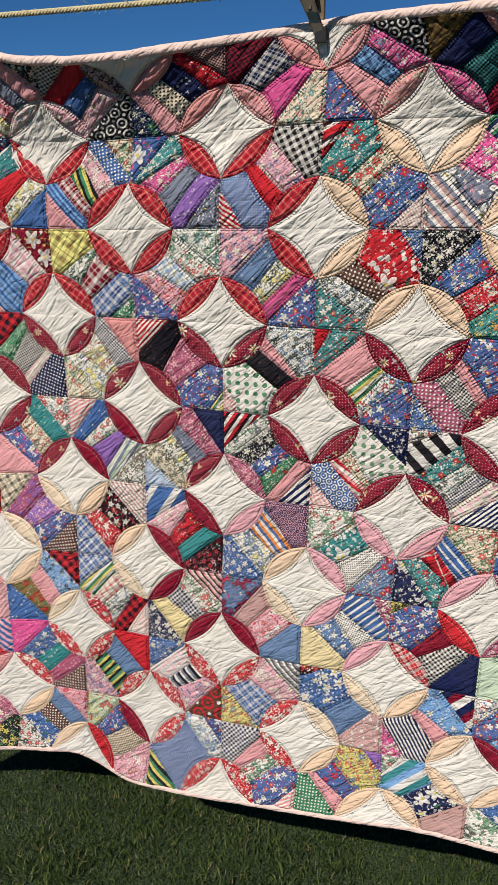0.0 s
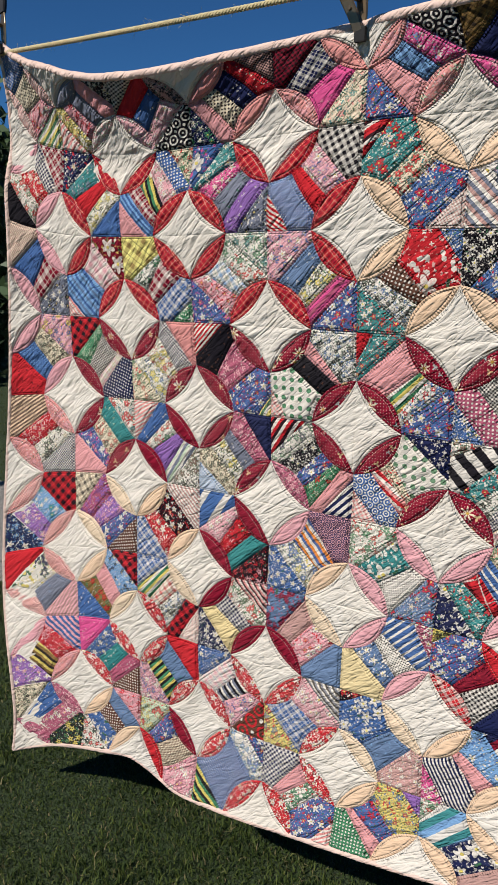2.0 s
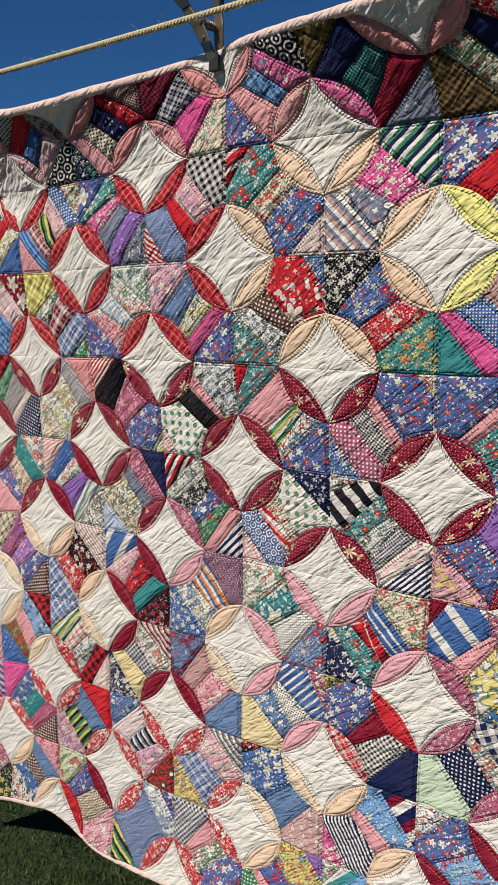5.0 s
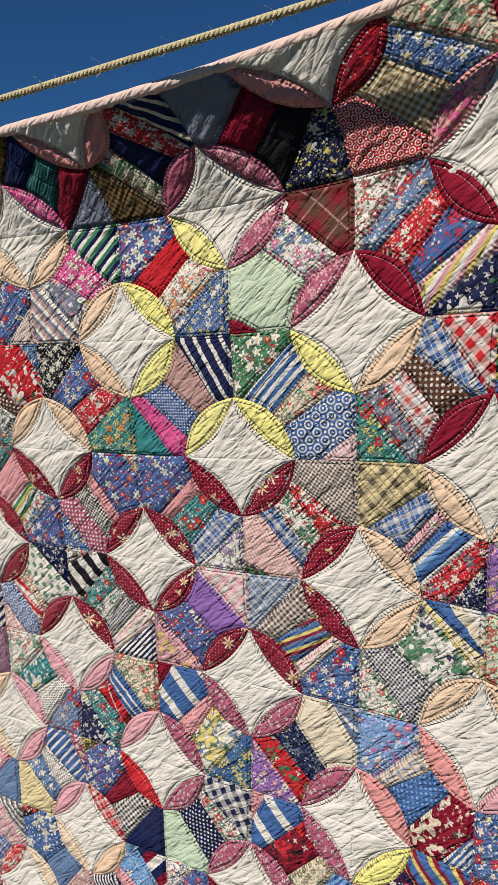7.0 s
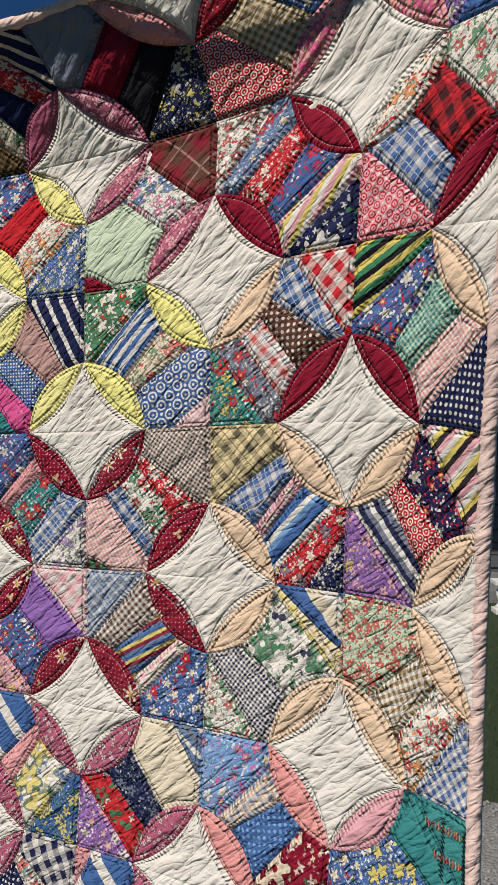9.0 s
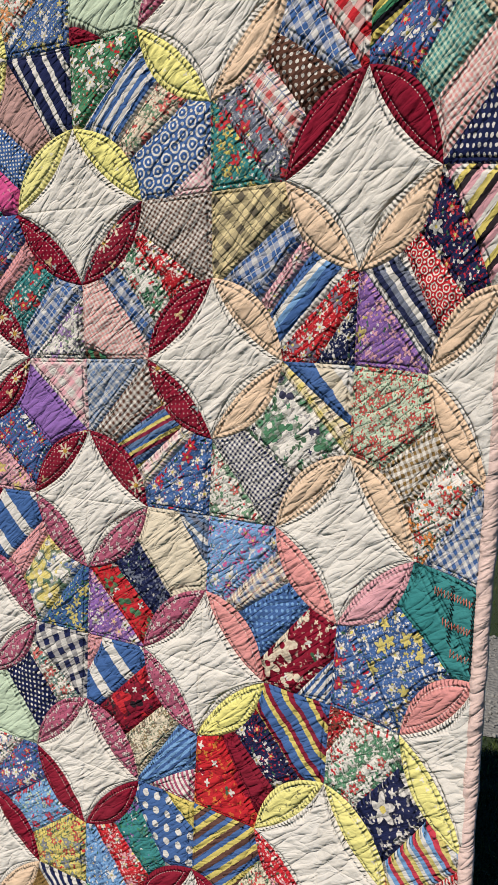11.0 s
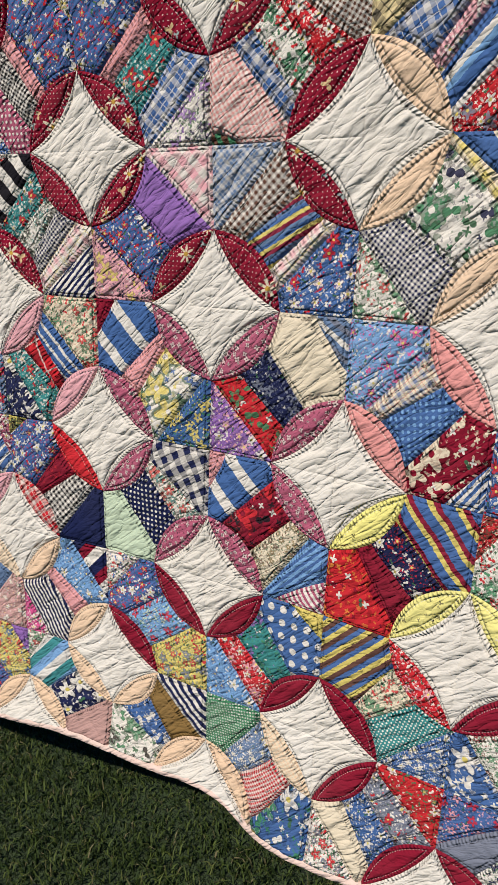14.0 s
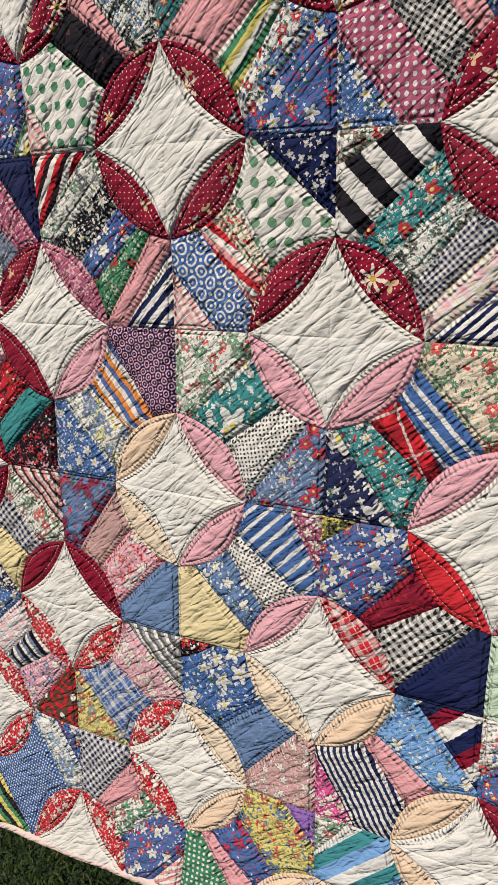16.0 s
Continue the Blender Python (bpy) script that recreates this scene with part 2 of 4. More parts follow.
    def creases(scale, across, along, distort):
        lay = k.add("ShaderNodeCombineXYZ")
        k.link(dot(across), lay.inputs[0])
        k.link(dot(along), lay.inputs[1])
        n = k.noise(lay.outputs[0], scale, 1.5, 0.5, distort)[0]
        return k.math("POWER", k.math("MINIMUM", k.math("MULTIPLY", k.math("ABSOLUTE", k.math("SUBTRACT", n, 0.5)), 5.0), 1.0), 0.65)

    long_creases = creases(66.0, (0.579, -0.272, -0.768), (0.139, -0.065, 0.128), 0.5)
    short_creases = creases(120.0, (0.45, -0.21, -0.87), (0.24, -0.11, 0.15), 0.4)
    n2 = k.bump(long_creases, 0.8, 0.0030, n1)
    n3 = k.bump(short_creases, 0.7, 0.0012, n2)
    ripple = k.noise(place, 230.0, 2.0)[0]
    k.link(k.bump(ripple, 0.5, 0.0013, n3), k.bsdf.inputs["Normal"])
    FABRICS[code] = k.mat
    return k.mat


def plain(name, colour, rough=0.7, metal=0.0, vary=0.15, scale=30.0, bump=0.0, dist=0.002):
    k = Nodes(name)
    pos = k.add("ShaderNodeTexCoord").outputs["Object"]
    n1, n2 = k.noise(pos, scale, 4.0)[0], k.noise(pos, scale * 7, 3.0)[0]
    dark, light = tuple(c * (1 - vary) for c in colour), tuple(min(1, c * (1 + vary)) for c in colour)
    col = k.mix(n1, dark, light)
    col = k.mix(k.math("MULTIPLY", n2, vary), col, tuple(c * 0.5 for c in colour))
    k.link(col, k.bsdf.inputs["Base Color"])
    k.bsdf.inputs["Roughness"].default_value, k.bsdf.inputs["Metallic"].default_value = rough, metal
    if bump:
        k.link(k.bump(n2, bump, dist), k.bsdf.inputs["Normal"])
    return k.mat


# ---- helpers for meshes ----
def mesh_object(name, verts, faces, material, parent=None, label="", smooth=True, uv=None, seam=None):
    """One mesh object from arrays; uv, seam: one pair a vertex."""
    me = bpy.data.meshes.new(name)
    verts, faces = np.asarray(verts, dtype=np.float64), np.asarray(faces, dtype=np.int32)
    n, k = faces.shape
    me.vertices.add(len(verts))
    me.vertices.foreach_set("co", verts.ravel())
    me.loops.add(n * k)
    me.loops.foreach_set("vertex_index", faces.ravel())
    me.polygons.add(n)
    me.polygons.foreach_set("loop_start", np.arange(0, n * k, k, dtype=np.int32))
    me.update(calc_edges=True)
    if smooth:
        me.polygons.foreach_set("use_smooth", np.ones(n, dtype=bool))
    if uv is not None:
        layer = me.uv_layers.new(name="UVMap")
        layer.data.foreach_set("uv", np.asarray(uv)[faces.ravel()].ravel())
    if seam is not None:
        layer = me.uv_layers.new(name="seam")
        layer.data.foreach_set("uv", np.asarray(seam)[faces.ravel()].ravel())
    me.validate()
    me.materials.append(material)
    ob = new(name, me)
    if parent is not None:
        ob.parent = parent
    if label:
        tagged(ob, label)
    return ob


def part(name, bm, material, parent=None, label="", smooth=False):
    me = bpy.data.meshes.new(name)
    bm.to_mesh(me)
    bm.free()
    if smooth:
        for f in me.polygons:
            f.use_smooth = True
    me.materials.append(material)
    ob = new(name, me)
    if parent is not None:
        ob.parent = parent
    if label:
        tagged(ob, label)
    return ob


def grid_faces(rows, cols):
    i = np.arange(rows * cols).reshape(rows, cols)
    return np.stack([i[:-1, :-1].ravel(), i[:-1, 1:].ravel(), i[1:, 1:].ravel(), i[1:, :-1].ravel()], 1)


def box(bm, x0, x1, y0, y1, z0, z1, bevel=0.0):
    made = bmesh.ops.create_cube(bm, size=1.0)["verts"]
    for v in made:
        v.co = Vector(((x0 + x1) / 2 + v.co.x * (x1 - x0), (y0 + y1) / 2 + v.co.y * (y1 - y0), (z0 + z1) / 2 + v.co.z * (z1 - z0)))
    if bevel:
        edges = {e for v in made for e in v.link_edges}
        bmesh.ops.bevel(bm, geom=list(edges), offset=bevel, segments=2, affect="EDGES", profile=0.7)


def tube(points, radius, sides=10, closed=False, squash=1.0):
    """Verts and faces of a tube along points (n, 3); radius: a number or one a point."""
    p = np.asarray(points, float)
    n = len(p)
    tan = np.gradient(p, axis=0) if not closed else (np.roll(p, -1, 0) - np.roll(p, 1, 0))
    tan /= np.linalg.norm(tan, axis=1)[:, None]
    ref = np.array([0.31, -0.87, 0.38])
    u = np.cross(tan, ref)
    u /= np.linalg.norm(u, axis=1)[:, None]
    v = np.cross(tan, u)
    ang = np.linspace(0, 2 * np.pi, sides, endpoint=False)
    r = np.broadcast_to(np.asarray(radius, float), (n,))[:, None, None]
    ring = p[:, None] + r * (np.cos(ang)[None, :, None] * u[:, None] + squash * np.sin(ang)[None, :, None] * v[:, None])
    faces = []
    last = n if closed else n - 1
    for i in range(last):
        j = (i + 1) % n
        for a in range(sides):
            b = (a + 1) % sides
            faces.append((i * sides + a, i * sides + b, j * sides + b, j * sides + a))
    return ring.reshape(-1, 3), np.array(faces)


def wave_noise(x, y, seed, freq, octaves=3):
    """Smooth lattice noise on arrays, about -1 to 1."""
    total, amp, norm = 0.0, 1.0, 0.0
    for o in range(octaves):
        xs, ys = x * freq + 17.3 * o + seed, y * freq - 9.1 * o + seed * 1.7
        xi, yi = np.floor(xs), np.floor(ys)
        fx, fy = xs - xi, ys - yi
        fx, fy = fx * fx * (3 - 2 * fx), fy * fy * (3 - 2 * fy)

        def h(i, j):
            q = np.sin(i * 127.1 + j * 311.7 + seed * 74.7 + o * 13.0) * 43758.5453
            return (q - np.floor(q)) * 2 - 1
        top = h(xi, yi) * (1 - fx) + h(xi + 1, yi) * fx
        low = h(xi, yi + 1) * (1 - fx) + h(xi + 1, yi + 1) * fx
        total = total + amp * (top * (1 - fy) + low * fy)
        norm, amp, freq = norm + amp, amp * 0.55, freq * 2.0
    return total / norm


# ---- the quilt's drape ----
# Quilt places: a runs 11 blocks across (-4 to 7), b 9 blocks down (-1 to 8). The cloth hangs as a smooth
# polynomial of a and b, and its top flops forward between the clamps.
BLOCK = 0.186
LINE_UP = 0.25
CLAMPS = (-3.85, 1.0, 6.85)
DRAPE_X = (
    0.1995, -0.0083, -0.0642, 0.0143, 0.1415, -0.0140, -0.0911, 0.9421, 0.0132, -0.0051,
    0.0005, -0.0006, 0.0310, -0.0177, -0.0373, -0.0126, -0.0348, -0.0129, 0.0419, -0.1013,
    0.0030, -0.0107, 0.0244, 0.0705, 0.0478, -0.0902, 0.0633, -0.0230)
DRAPE_Y = (
    1.3191, 0.0688, -0.0590, -0.0132, 0.0397, -0.0288, -0.0112, -0.4034, -0.0305, 0.0215,
    -0.1411, 0.0729, -0.0159, 0.0795, -0.0863, 0.0072, 0.1495, -0.0034, -0.0612, 0.2298,
    -0.0964, 0.0361, -0.1066, -0.0930, -0.0319, 0.1258, -0.0327, -0.0579)
DRAPE_Z = (
    1.0855, -0.8384, -0.0539, 0.0030, 0.0606, 0.0214, -0.0523, 0.0117, 0.0674, 0.0413,
    -0.0306, 0.0588, 0.0102, -0.0157, -0.0243, -0.0484, -0.0029, -0.0188, 0.0290, -0.1963,
    -0.1128, 0.0683, 0.0302, 0.0244, 0.1688, -0.0368, 0.1158, -0.0299)
POWERS = [(i, j) for i in range(7) for j in range(7 - i)]
# the camera's place when facing the left edge, less LINE_UP; sight lines start here
VIEW_POINT = np.array((0.19, 0.02, 1.495))
FACING = np.array((-0.425, -0.905, 0.0))


def flop(a):
    left = np.clip((a - CLAMPS[0]) / (CLAMPS[1] - CLAMPS[0]), 0, 1)
    right = np.clip((a - CLAMPS[1]) / (CLAMPS[2] - CLAMPS[1]), 0, 1)
    return np.where(a < CLAMPS[1], 0.026 * np.abs(np.sin(np.pi * left)) ** 0.7, 0.150 * np.abs(np.sin(np.pi * right)) ** 0.8)


def hem(a):
    """How far the lower edge dips (metres) in the folds of the hanging cloth."""
    step = lambda x, w: 1 / (1 + np.exp(-x / w))
    return (0.040 * (step(a - 4.45, 0.10) - step(a - 5.9, 0.3)) - 0.020 * np.exp(-((a - 4.0) / 0.5) ** 2)
            + 0.035 * (step(a + 1.5, 0.12) - step(a - 0.1, 0.4)) - 0.018 * np.exp(-((a + 2.1) / 0.45) ** 2) - 0.026 * np.exp(-((a - 2.7) / 1.1) ** 2))


def drape(a, b):
    a, b = np.asarray(a, float), np.asarray(b, float)
    s, t = (a - 1.5) / 5.5, (b - 3.5) / 4.5
    p = np.zeros(a.shape + (3,))
    for (i, j), x, y, z in zip(POWERS, DRAPE_X, DRAPE_Y, DRAPE_Z):
        p += (s ** i * t ** j)[..., None] * np.array((x, y, z))
    # free side edge slid back to fit the camera's view, more towards the hem
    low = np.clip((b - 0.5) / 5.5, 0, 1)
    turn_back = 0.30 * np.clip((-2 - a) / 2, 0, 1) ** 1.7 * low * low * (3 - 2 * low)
    p += turn_back[..., None] * (p - VIEW_POINT)
    # under the fold the cloth hangs straight, and its free top corner droops
    span = np.clip((1.2 - a) / 1.0, 0, 1)
    high = np.clip((0.8 - b) / 0.8, 0, 1)
    p -= (0.028 * span * high * high * (3 - 2 * high))[..., None] * FACING
    p[..., 2] -= 0.060 * np.clip((-2.9 - a) / 1.1, 0, 1) ** 1.4 * np.clip((0.6 - b) / 1.6, 0, 1)
    w = np.clip((0.10 - b) / 1.10, 0, 1) ** 1.25
    p += (w * flop(a))[..., None] * (FACING - np.array((0, 0, 0.17)))
    p[..., 2] += LINE_UP - hem(a) * np.clip((b - 6.9) / 1.1, 0, 1) ** 1.5
    return p


def cloth(a, b, lift):
    """Places on the quilt's face, lifted by metres along its normal."""
    e = 0.01
    p = drape(a, b)
    n = np.cross(drape(a, b + e) - drape(a, b - e), drape(a + e, b) - drape(a - e, b))
    n /= np.linalg.norm(n, axis=-1)[..., None]
    return p + n * np.asarray(lift)[..., None]


def wrinkle(a, b):
    """Puckers of the hand quilting, in metres: short sharp creases that lie across the diagonals."""
    bend = 0.22 * wave_noise(a, b, 5.0, 1.3, 2)
    u, v = a * 0.62 + b * 0.78 + bend, (a * 0.78 - b * 0.62) * 0.26
    fine = 1 - 2 * np.abs(wave_noise(u, v, 3.0, 15.0, 2))
    mid = wave_noise(u, v, 6.0, 5.5, 2)
    broad = wave_noise(a, b, 8.0, 2.2, 2)
    return 0.0014 * fine + 0.0026 * mid + 0.0034 * broad


# ---- the patchwork ----
# Each block is a string of scraps between two corners, with a petal and a quarter of cream muslin in each
# of the other two corners. A block is told as "upper petal, lower petal: scraps from top to bottom".
# R: red plaid of the upper rings; D: dark red with sprigs; E: plain peach; G: peach gingham; F: red and white floral
ROWS_OF_BLOCKS = (
    # top row, from left to right
    "gsw8 gsw8: dbw dck fprw tygw | eaw fwp: fkw gpsp8 saa fpr fyrw tsw | fxk fpw: gkw srr ebw fpw okw3 | ss ss: gkx8 frd enw dck gpsp8 fnwg |"
    "ss fsp: gkd pnw ehp fcts | fsp fspm: okw3 fhwl pln gsp8 fbrw | ss fhp: pjk snn gtk8 sdd eaw | ss sq: tnnc frw snn fcrg gjk |"
    "ss fqp: saa sdd skk fnyw | fdr fsph: fcrg fbw gjc orw8 | sdd fsph: sdd ggk8 tnnw fvw sbb",
    "sp sp: pdw gnw frw fwgr skk | R R: fnwr3 fta srr fwky ebl | R R: fcrg dbw fpw tgyk pdw tbl7 gpsp8 | R R: fbhw2 ftw fhw eag evw fakw |"
    "R R: gkw3,1.5 fpbw,.8 srr,.5 dbw8,1.0 trw8,.7 | E E: trkwr,.7 ftwr,1.1 fctr,.7 fbwr,1.2 gxw8,.8 | E E: tnwg fhw fapw2 txaw | eYwk eYwk: fbrw srr fwro fbyw7 |"
    "fqp fqp: pudx2,1.5 fwhb,.9 smm,1.7 sdd,.4 | sd sd: fwrd fiwr frw fbr tpyw fnw2 | fwro sd: fwrg grk2 pbw oprw8",
    "sp sp: gxc8 ebn pdw3 fakw | R R: fdyw2,1.1 gpw2,.9 tblil,1.3 tsw8,.5 | R R: pYjk3,1.5 fwkg,.5 pdw3,.8 pbw,.9 fgw,.6 | R R: fwgt fwrg pwlg fprw fbhw |"
    "R R: fpbw,1.4 eiw,.7 fwky,.6 thq,.5 fbrw,1.2 | E E: fbw,.6 frw2,1.5 duw,.6 fwbk8,.7 ftrw,1.2 | E E: fkw fbwr frpw ftyo | eYwk eYwk: tnnw,1.5,.05 sx,.9 dbw8,.8 ehp,.6 etb,1.0 |"
    "eYwk eYwk: fgrw,1.4 tbw,.9 fcgr,.6 obw,1.2 gpw8,.6 | E sd: grw2 pbw duw pwrb fawr ftyr | E sd: tkyg fbrw gtm8 gsw8 dnw",
    "sp sp: fpby fcuk8 dbl8 erk | D D: grk2,1.2 fgm,.5 gkw8,.8 pwpy,.3 dnw,1.4 | D D: ss gnw8 fwry fwby fcrg | D D: trw8,.8 eku,.8 fqp,.9 fbrw,1.1 tygw,.4 |"
    "D D: fwbk8,1.4 gsp8,.3 eku,.6 dwg2,1.3 gsw,.5 | D D: srr,.5 ftrw,.7 gpsp8,1.0 tgyw,.5 fwrb,.5 fbrw,1.3 | D D: fwyr,.5 fbrw,1.6 gsp8,.4 gkw8,.7 dqw,.9 fbw,.9 | D D: fbrw,1.9 gsp8,.45 ftwr,.9 pbw,.8 fwnv,1.2 |"
    "D D: guw8,1.9 frw,.6 fwrg,.8 pbw,.55 gsw8,1.5 tgu,.35 | E E: pzkk4,1.7 pbw,.8 fpw,.35 tbwlb,.8 frwa,.7 fnw,.8 | E E: tpwyk,1.5 fnrw,.9 orw8,.7 tawn,.8 fvpy,1.4",
    "fsp fsp: teu8 frpw fwck gnw8 | D D: fwtr etm fcrk fbhw gpsp8 | sd sd: tsw8 ebw fwrg svv tmwa fwku | D D: snw fqp eaw fwky fcuk8 glw8 |"
    "D fqp: trkw fwgn fkw fbrw fgmr gsp8 tnw | D D: mnw,1.0 dwg2,1.2 fcru,.35 tswr,.4 obw,.9 gsw,.7 | D D: fwru,.6 tkw2,1.1,0,1.57 ftwr,.7 fwtk8,.6 gnw8,.6 pwpy,.6 tnw8,1.2,.08 | D D: gpw2,1.3 svv,1.1 fbrw,1.2 fpny,1.3 |"
    "D D: piw8,1.3 guw,.8 tibyd7,.8 pwpy,.4 fbwr,1.6 | E E: tbbcw2,1.0 pcyu,.3 fwgn2,1.4 gnw8,1.0 fwrg,1.1 | E E: fmr8,2.0 gjw,.8 fwro,.9 gbw4,1.3",
    "grw8 grw8: grk2 flwt fvpw fnlw | G G: pckj fqv fvp fbrw duw | E E: txw8 fkrw frw pbw | sd sd: tbbw2 fpw frkp ett fkrp |"
    "sp E: onp8 towb fwyb fbw | sp sp: fwrg ftw2 dwk8 fiwr | sp sp: fcgr,1.6 tbbw7,.7 prkw2,.5 ftwr,.8 fnw2,1.2 | mqwk mqwk: sdd,.5 tbbw2,1.3,0,1.57 gpsp8,.5 fwby2,1.2 fbgy,1.2 |"
    "mqwk mqwk: tiwia,.7 sc,1.3 fna,.8 frg2,.7 fvpw,1.2 | ss ss: flhw,1.5 pcbr8,.5 dblw,.8 fdc2,1.0 tbw8,.6 | sp ss: stt,1.0 stt,.7 fbwy,1.4 fbwr,1.2",
    "grw8 grw8: srr fwny2 eai txp8 | E G: grk2 flwk8 gpsp8 fjgr ebw | G F: pbw tgyw pwry fwbk8 grk2 dwr8 | sd sd: tswk8 fwgr gnw sz fnw |"
    "G sd: fird2 exp fprw si | sp sp: fqw,.6 tbbw7,.9 dwk8,.6 fibw,.7 sz,1.4 | sr prww: fyjk,.4 fbrw,1.3 edr,.5 gkw,.8 snn,1.2 | mqwk mqwk: gnw2,1.4 fwtr,.5 dnw,1.0 sm,1.5,.05 |"
    "mqwk mqwk: gpsp8,.5 tbbw2,1.1,0,1.57 fdkr2,1.0 fcju8,.8 tbl8,.7 tqw8,.8 | eYk eYk: tbydb,1.5 fnrw,.7 sd,.5 frod2,1.4 | eYw eYw: frcu8,.5 fwrg,1.1 fnw2,1.0 tlwyr,.8 frw,.9",
    "sp fsp: tbp frp tjyk fvpw | F F: ehp fbaw etw eqw duw | F F: srr eit tgyk fpbw | F F: fbw pwpb tawk fpbw ourw2 |"
    "F F: twka8,.8 fpw,.8 pbw,1.0 fyra,.9 | G G: fkrw,.4 fbw3,1.3 eil,.8 fxpw8,1.2 | E E: tndw2,.9 flbw,.9 gpsp8,.5 tnw8,1.2 fhw,.7 | sd sd: fwbr,.7 fbrw,.8 flmr,.9 fyra,1.4 |"
    "sd sd: syy,.5 dbw2,1.1 ftgv,.8 frwp,.7 flbw,1.2 | frpw sd: tbyu,1.7 fcrg,.6 dtw8,.8 fbw8,1.0 | sd sd: obw8,1.1 fbgw2,1.2 fwdg8,.8 fbw2,1.2",
    "fqp fqp: fcuk8 ebw fqpw fkgy | E E: fpr eia duw fbw2 fwrk | sd sr: fmyr fbrw gcu8 fpqw | F F: fbrw,.5 fwlb,.6 dbw8,1.6 tygk,.8 |"
    "F F: gnw,1.4 gpsp8,.5 fwrg,.6 fbrw,1.1 tsw8,.6 | E E: evw,.5 fyrb,1.2 fbr,.7 gpsp8,.4 dgw,1.2 | E E: fwrg,.5 tlwt2,1.1 fnw2,1.0 sx,1.2 | E E: tnw sj fbw2 fwkg2 |"
    "G E: dgw8 fiw8 grw8 fbgw2 | sd sd: frgw fawr fbw sc fwar | sd sd: fbpr saa fwn fnw gbw",
)
SHORT = {"R": "prdc7", "D": "Dd", "E": "se", "G": "gec8", "F": "frww"}
BLOCKS = {}
for j, row in enumerate(ROWS_OF_BLOCKS):
    for i, told in enumerate(row.split("|")):
        up, scraps = told.split(":")
        BLOCKS[i - 4, j - 1] = " ".join(SHORT.get(c, c) for c in up.split()) + ":" + scraps


def to_quilt(i, j, x, y):
    """From a block whose muslin corners are (0, 0) and (1, 1) to quilt places."""
    if (i + j) % 2 == 0:
        return i + x, j + y
    return i + 1 - x, j + y


# how far a petal's two edges bow from the straight line between its tips, in blocks
OUTER, INNER = 0.135, -0.068


def bow(f, sag):
    """Places along a petal's edge, f from 0 to 1."""
    k = 0.7071 * sag * 4 * f * (1 - f)
    return 0.5 * (1 - f) + k, 0.5 * f + k


def half_width(t):
    c = t - 0.5
    return np.where(t < 0.25, t, np.where(t > 0.75, 1 - t, 0.25 - 0.7071 * OUTER * (1 - 16 * c * c)))


PUFF = 0.0038


def patch(name, i, j, x, y, edge, along, material, parent, turn, label="", stitch=None, seam=None):
    """A patch from grids of block places; edge: metres to the nearest seam; along: metres along it."""
    a, b = to_quilt(i, j, x, y)
    lift = PUFF * (1 - np.exp(-edge / 0.0032)) + wrinkle(a, b) * (0.35 + 0.65 * np.clip(edge / 0.006, 0, 1))
    if stitch is not None:
        lift = lift - 0.0016 * np.exp(-(stitch / 0.0022) ** 2)
    p = cloth(a, b, lift)
    rows, cols = x.shape
    faces = grid_faces(rows, cols)
    if (i + j) % 2 == 0:
        faces = faces[:, ::-1]
    c, s = math.cos(turn), math.sin(turn)
    ua, ub = a * BLOCK, b * BLOCK
    shift = random.random()
    uv = np.stack([ua * c + ub * s + shift, -ua * s + ub * c + shift * 0.7], -1)
    away = edge if seam is None else seam
    return mesh_object(name, p.reshape(-1, 3), faces, material, parent, label, uv=uv.reshape(-1, 2), seam=np.stack([along, away], -1).reshape(-1, 2))


MUSLIN = fabric("sw")


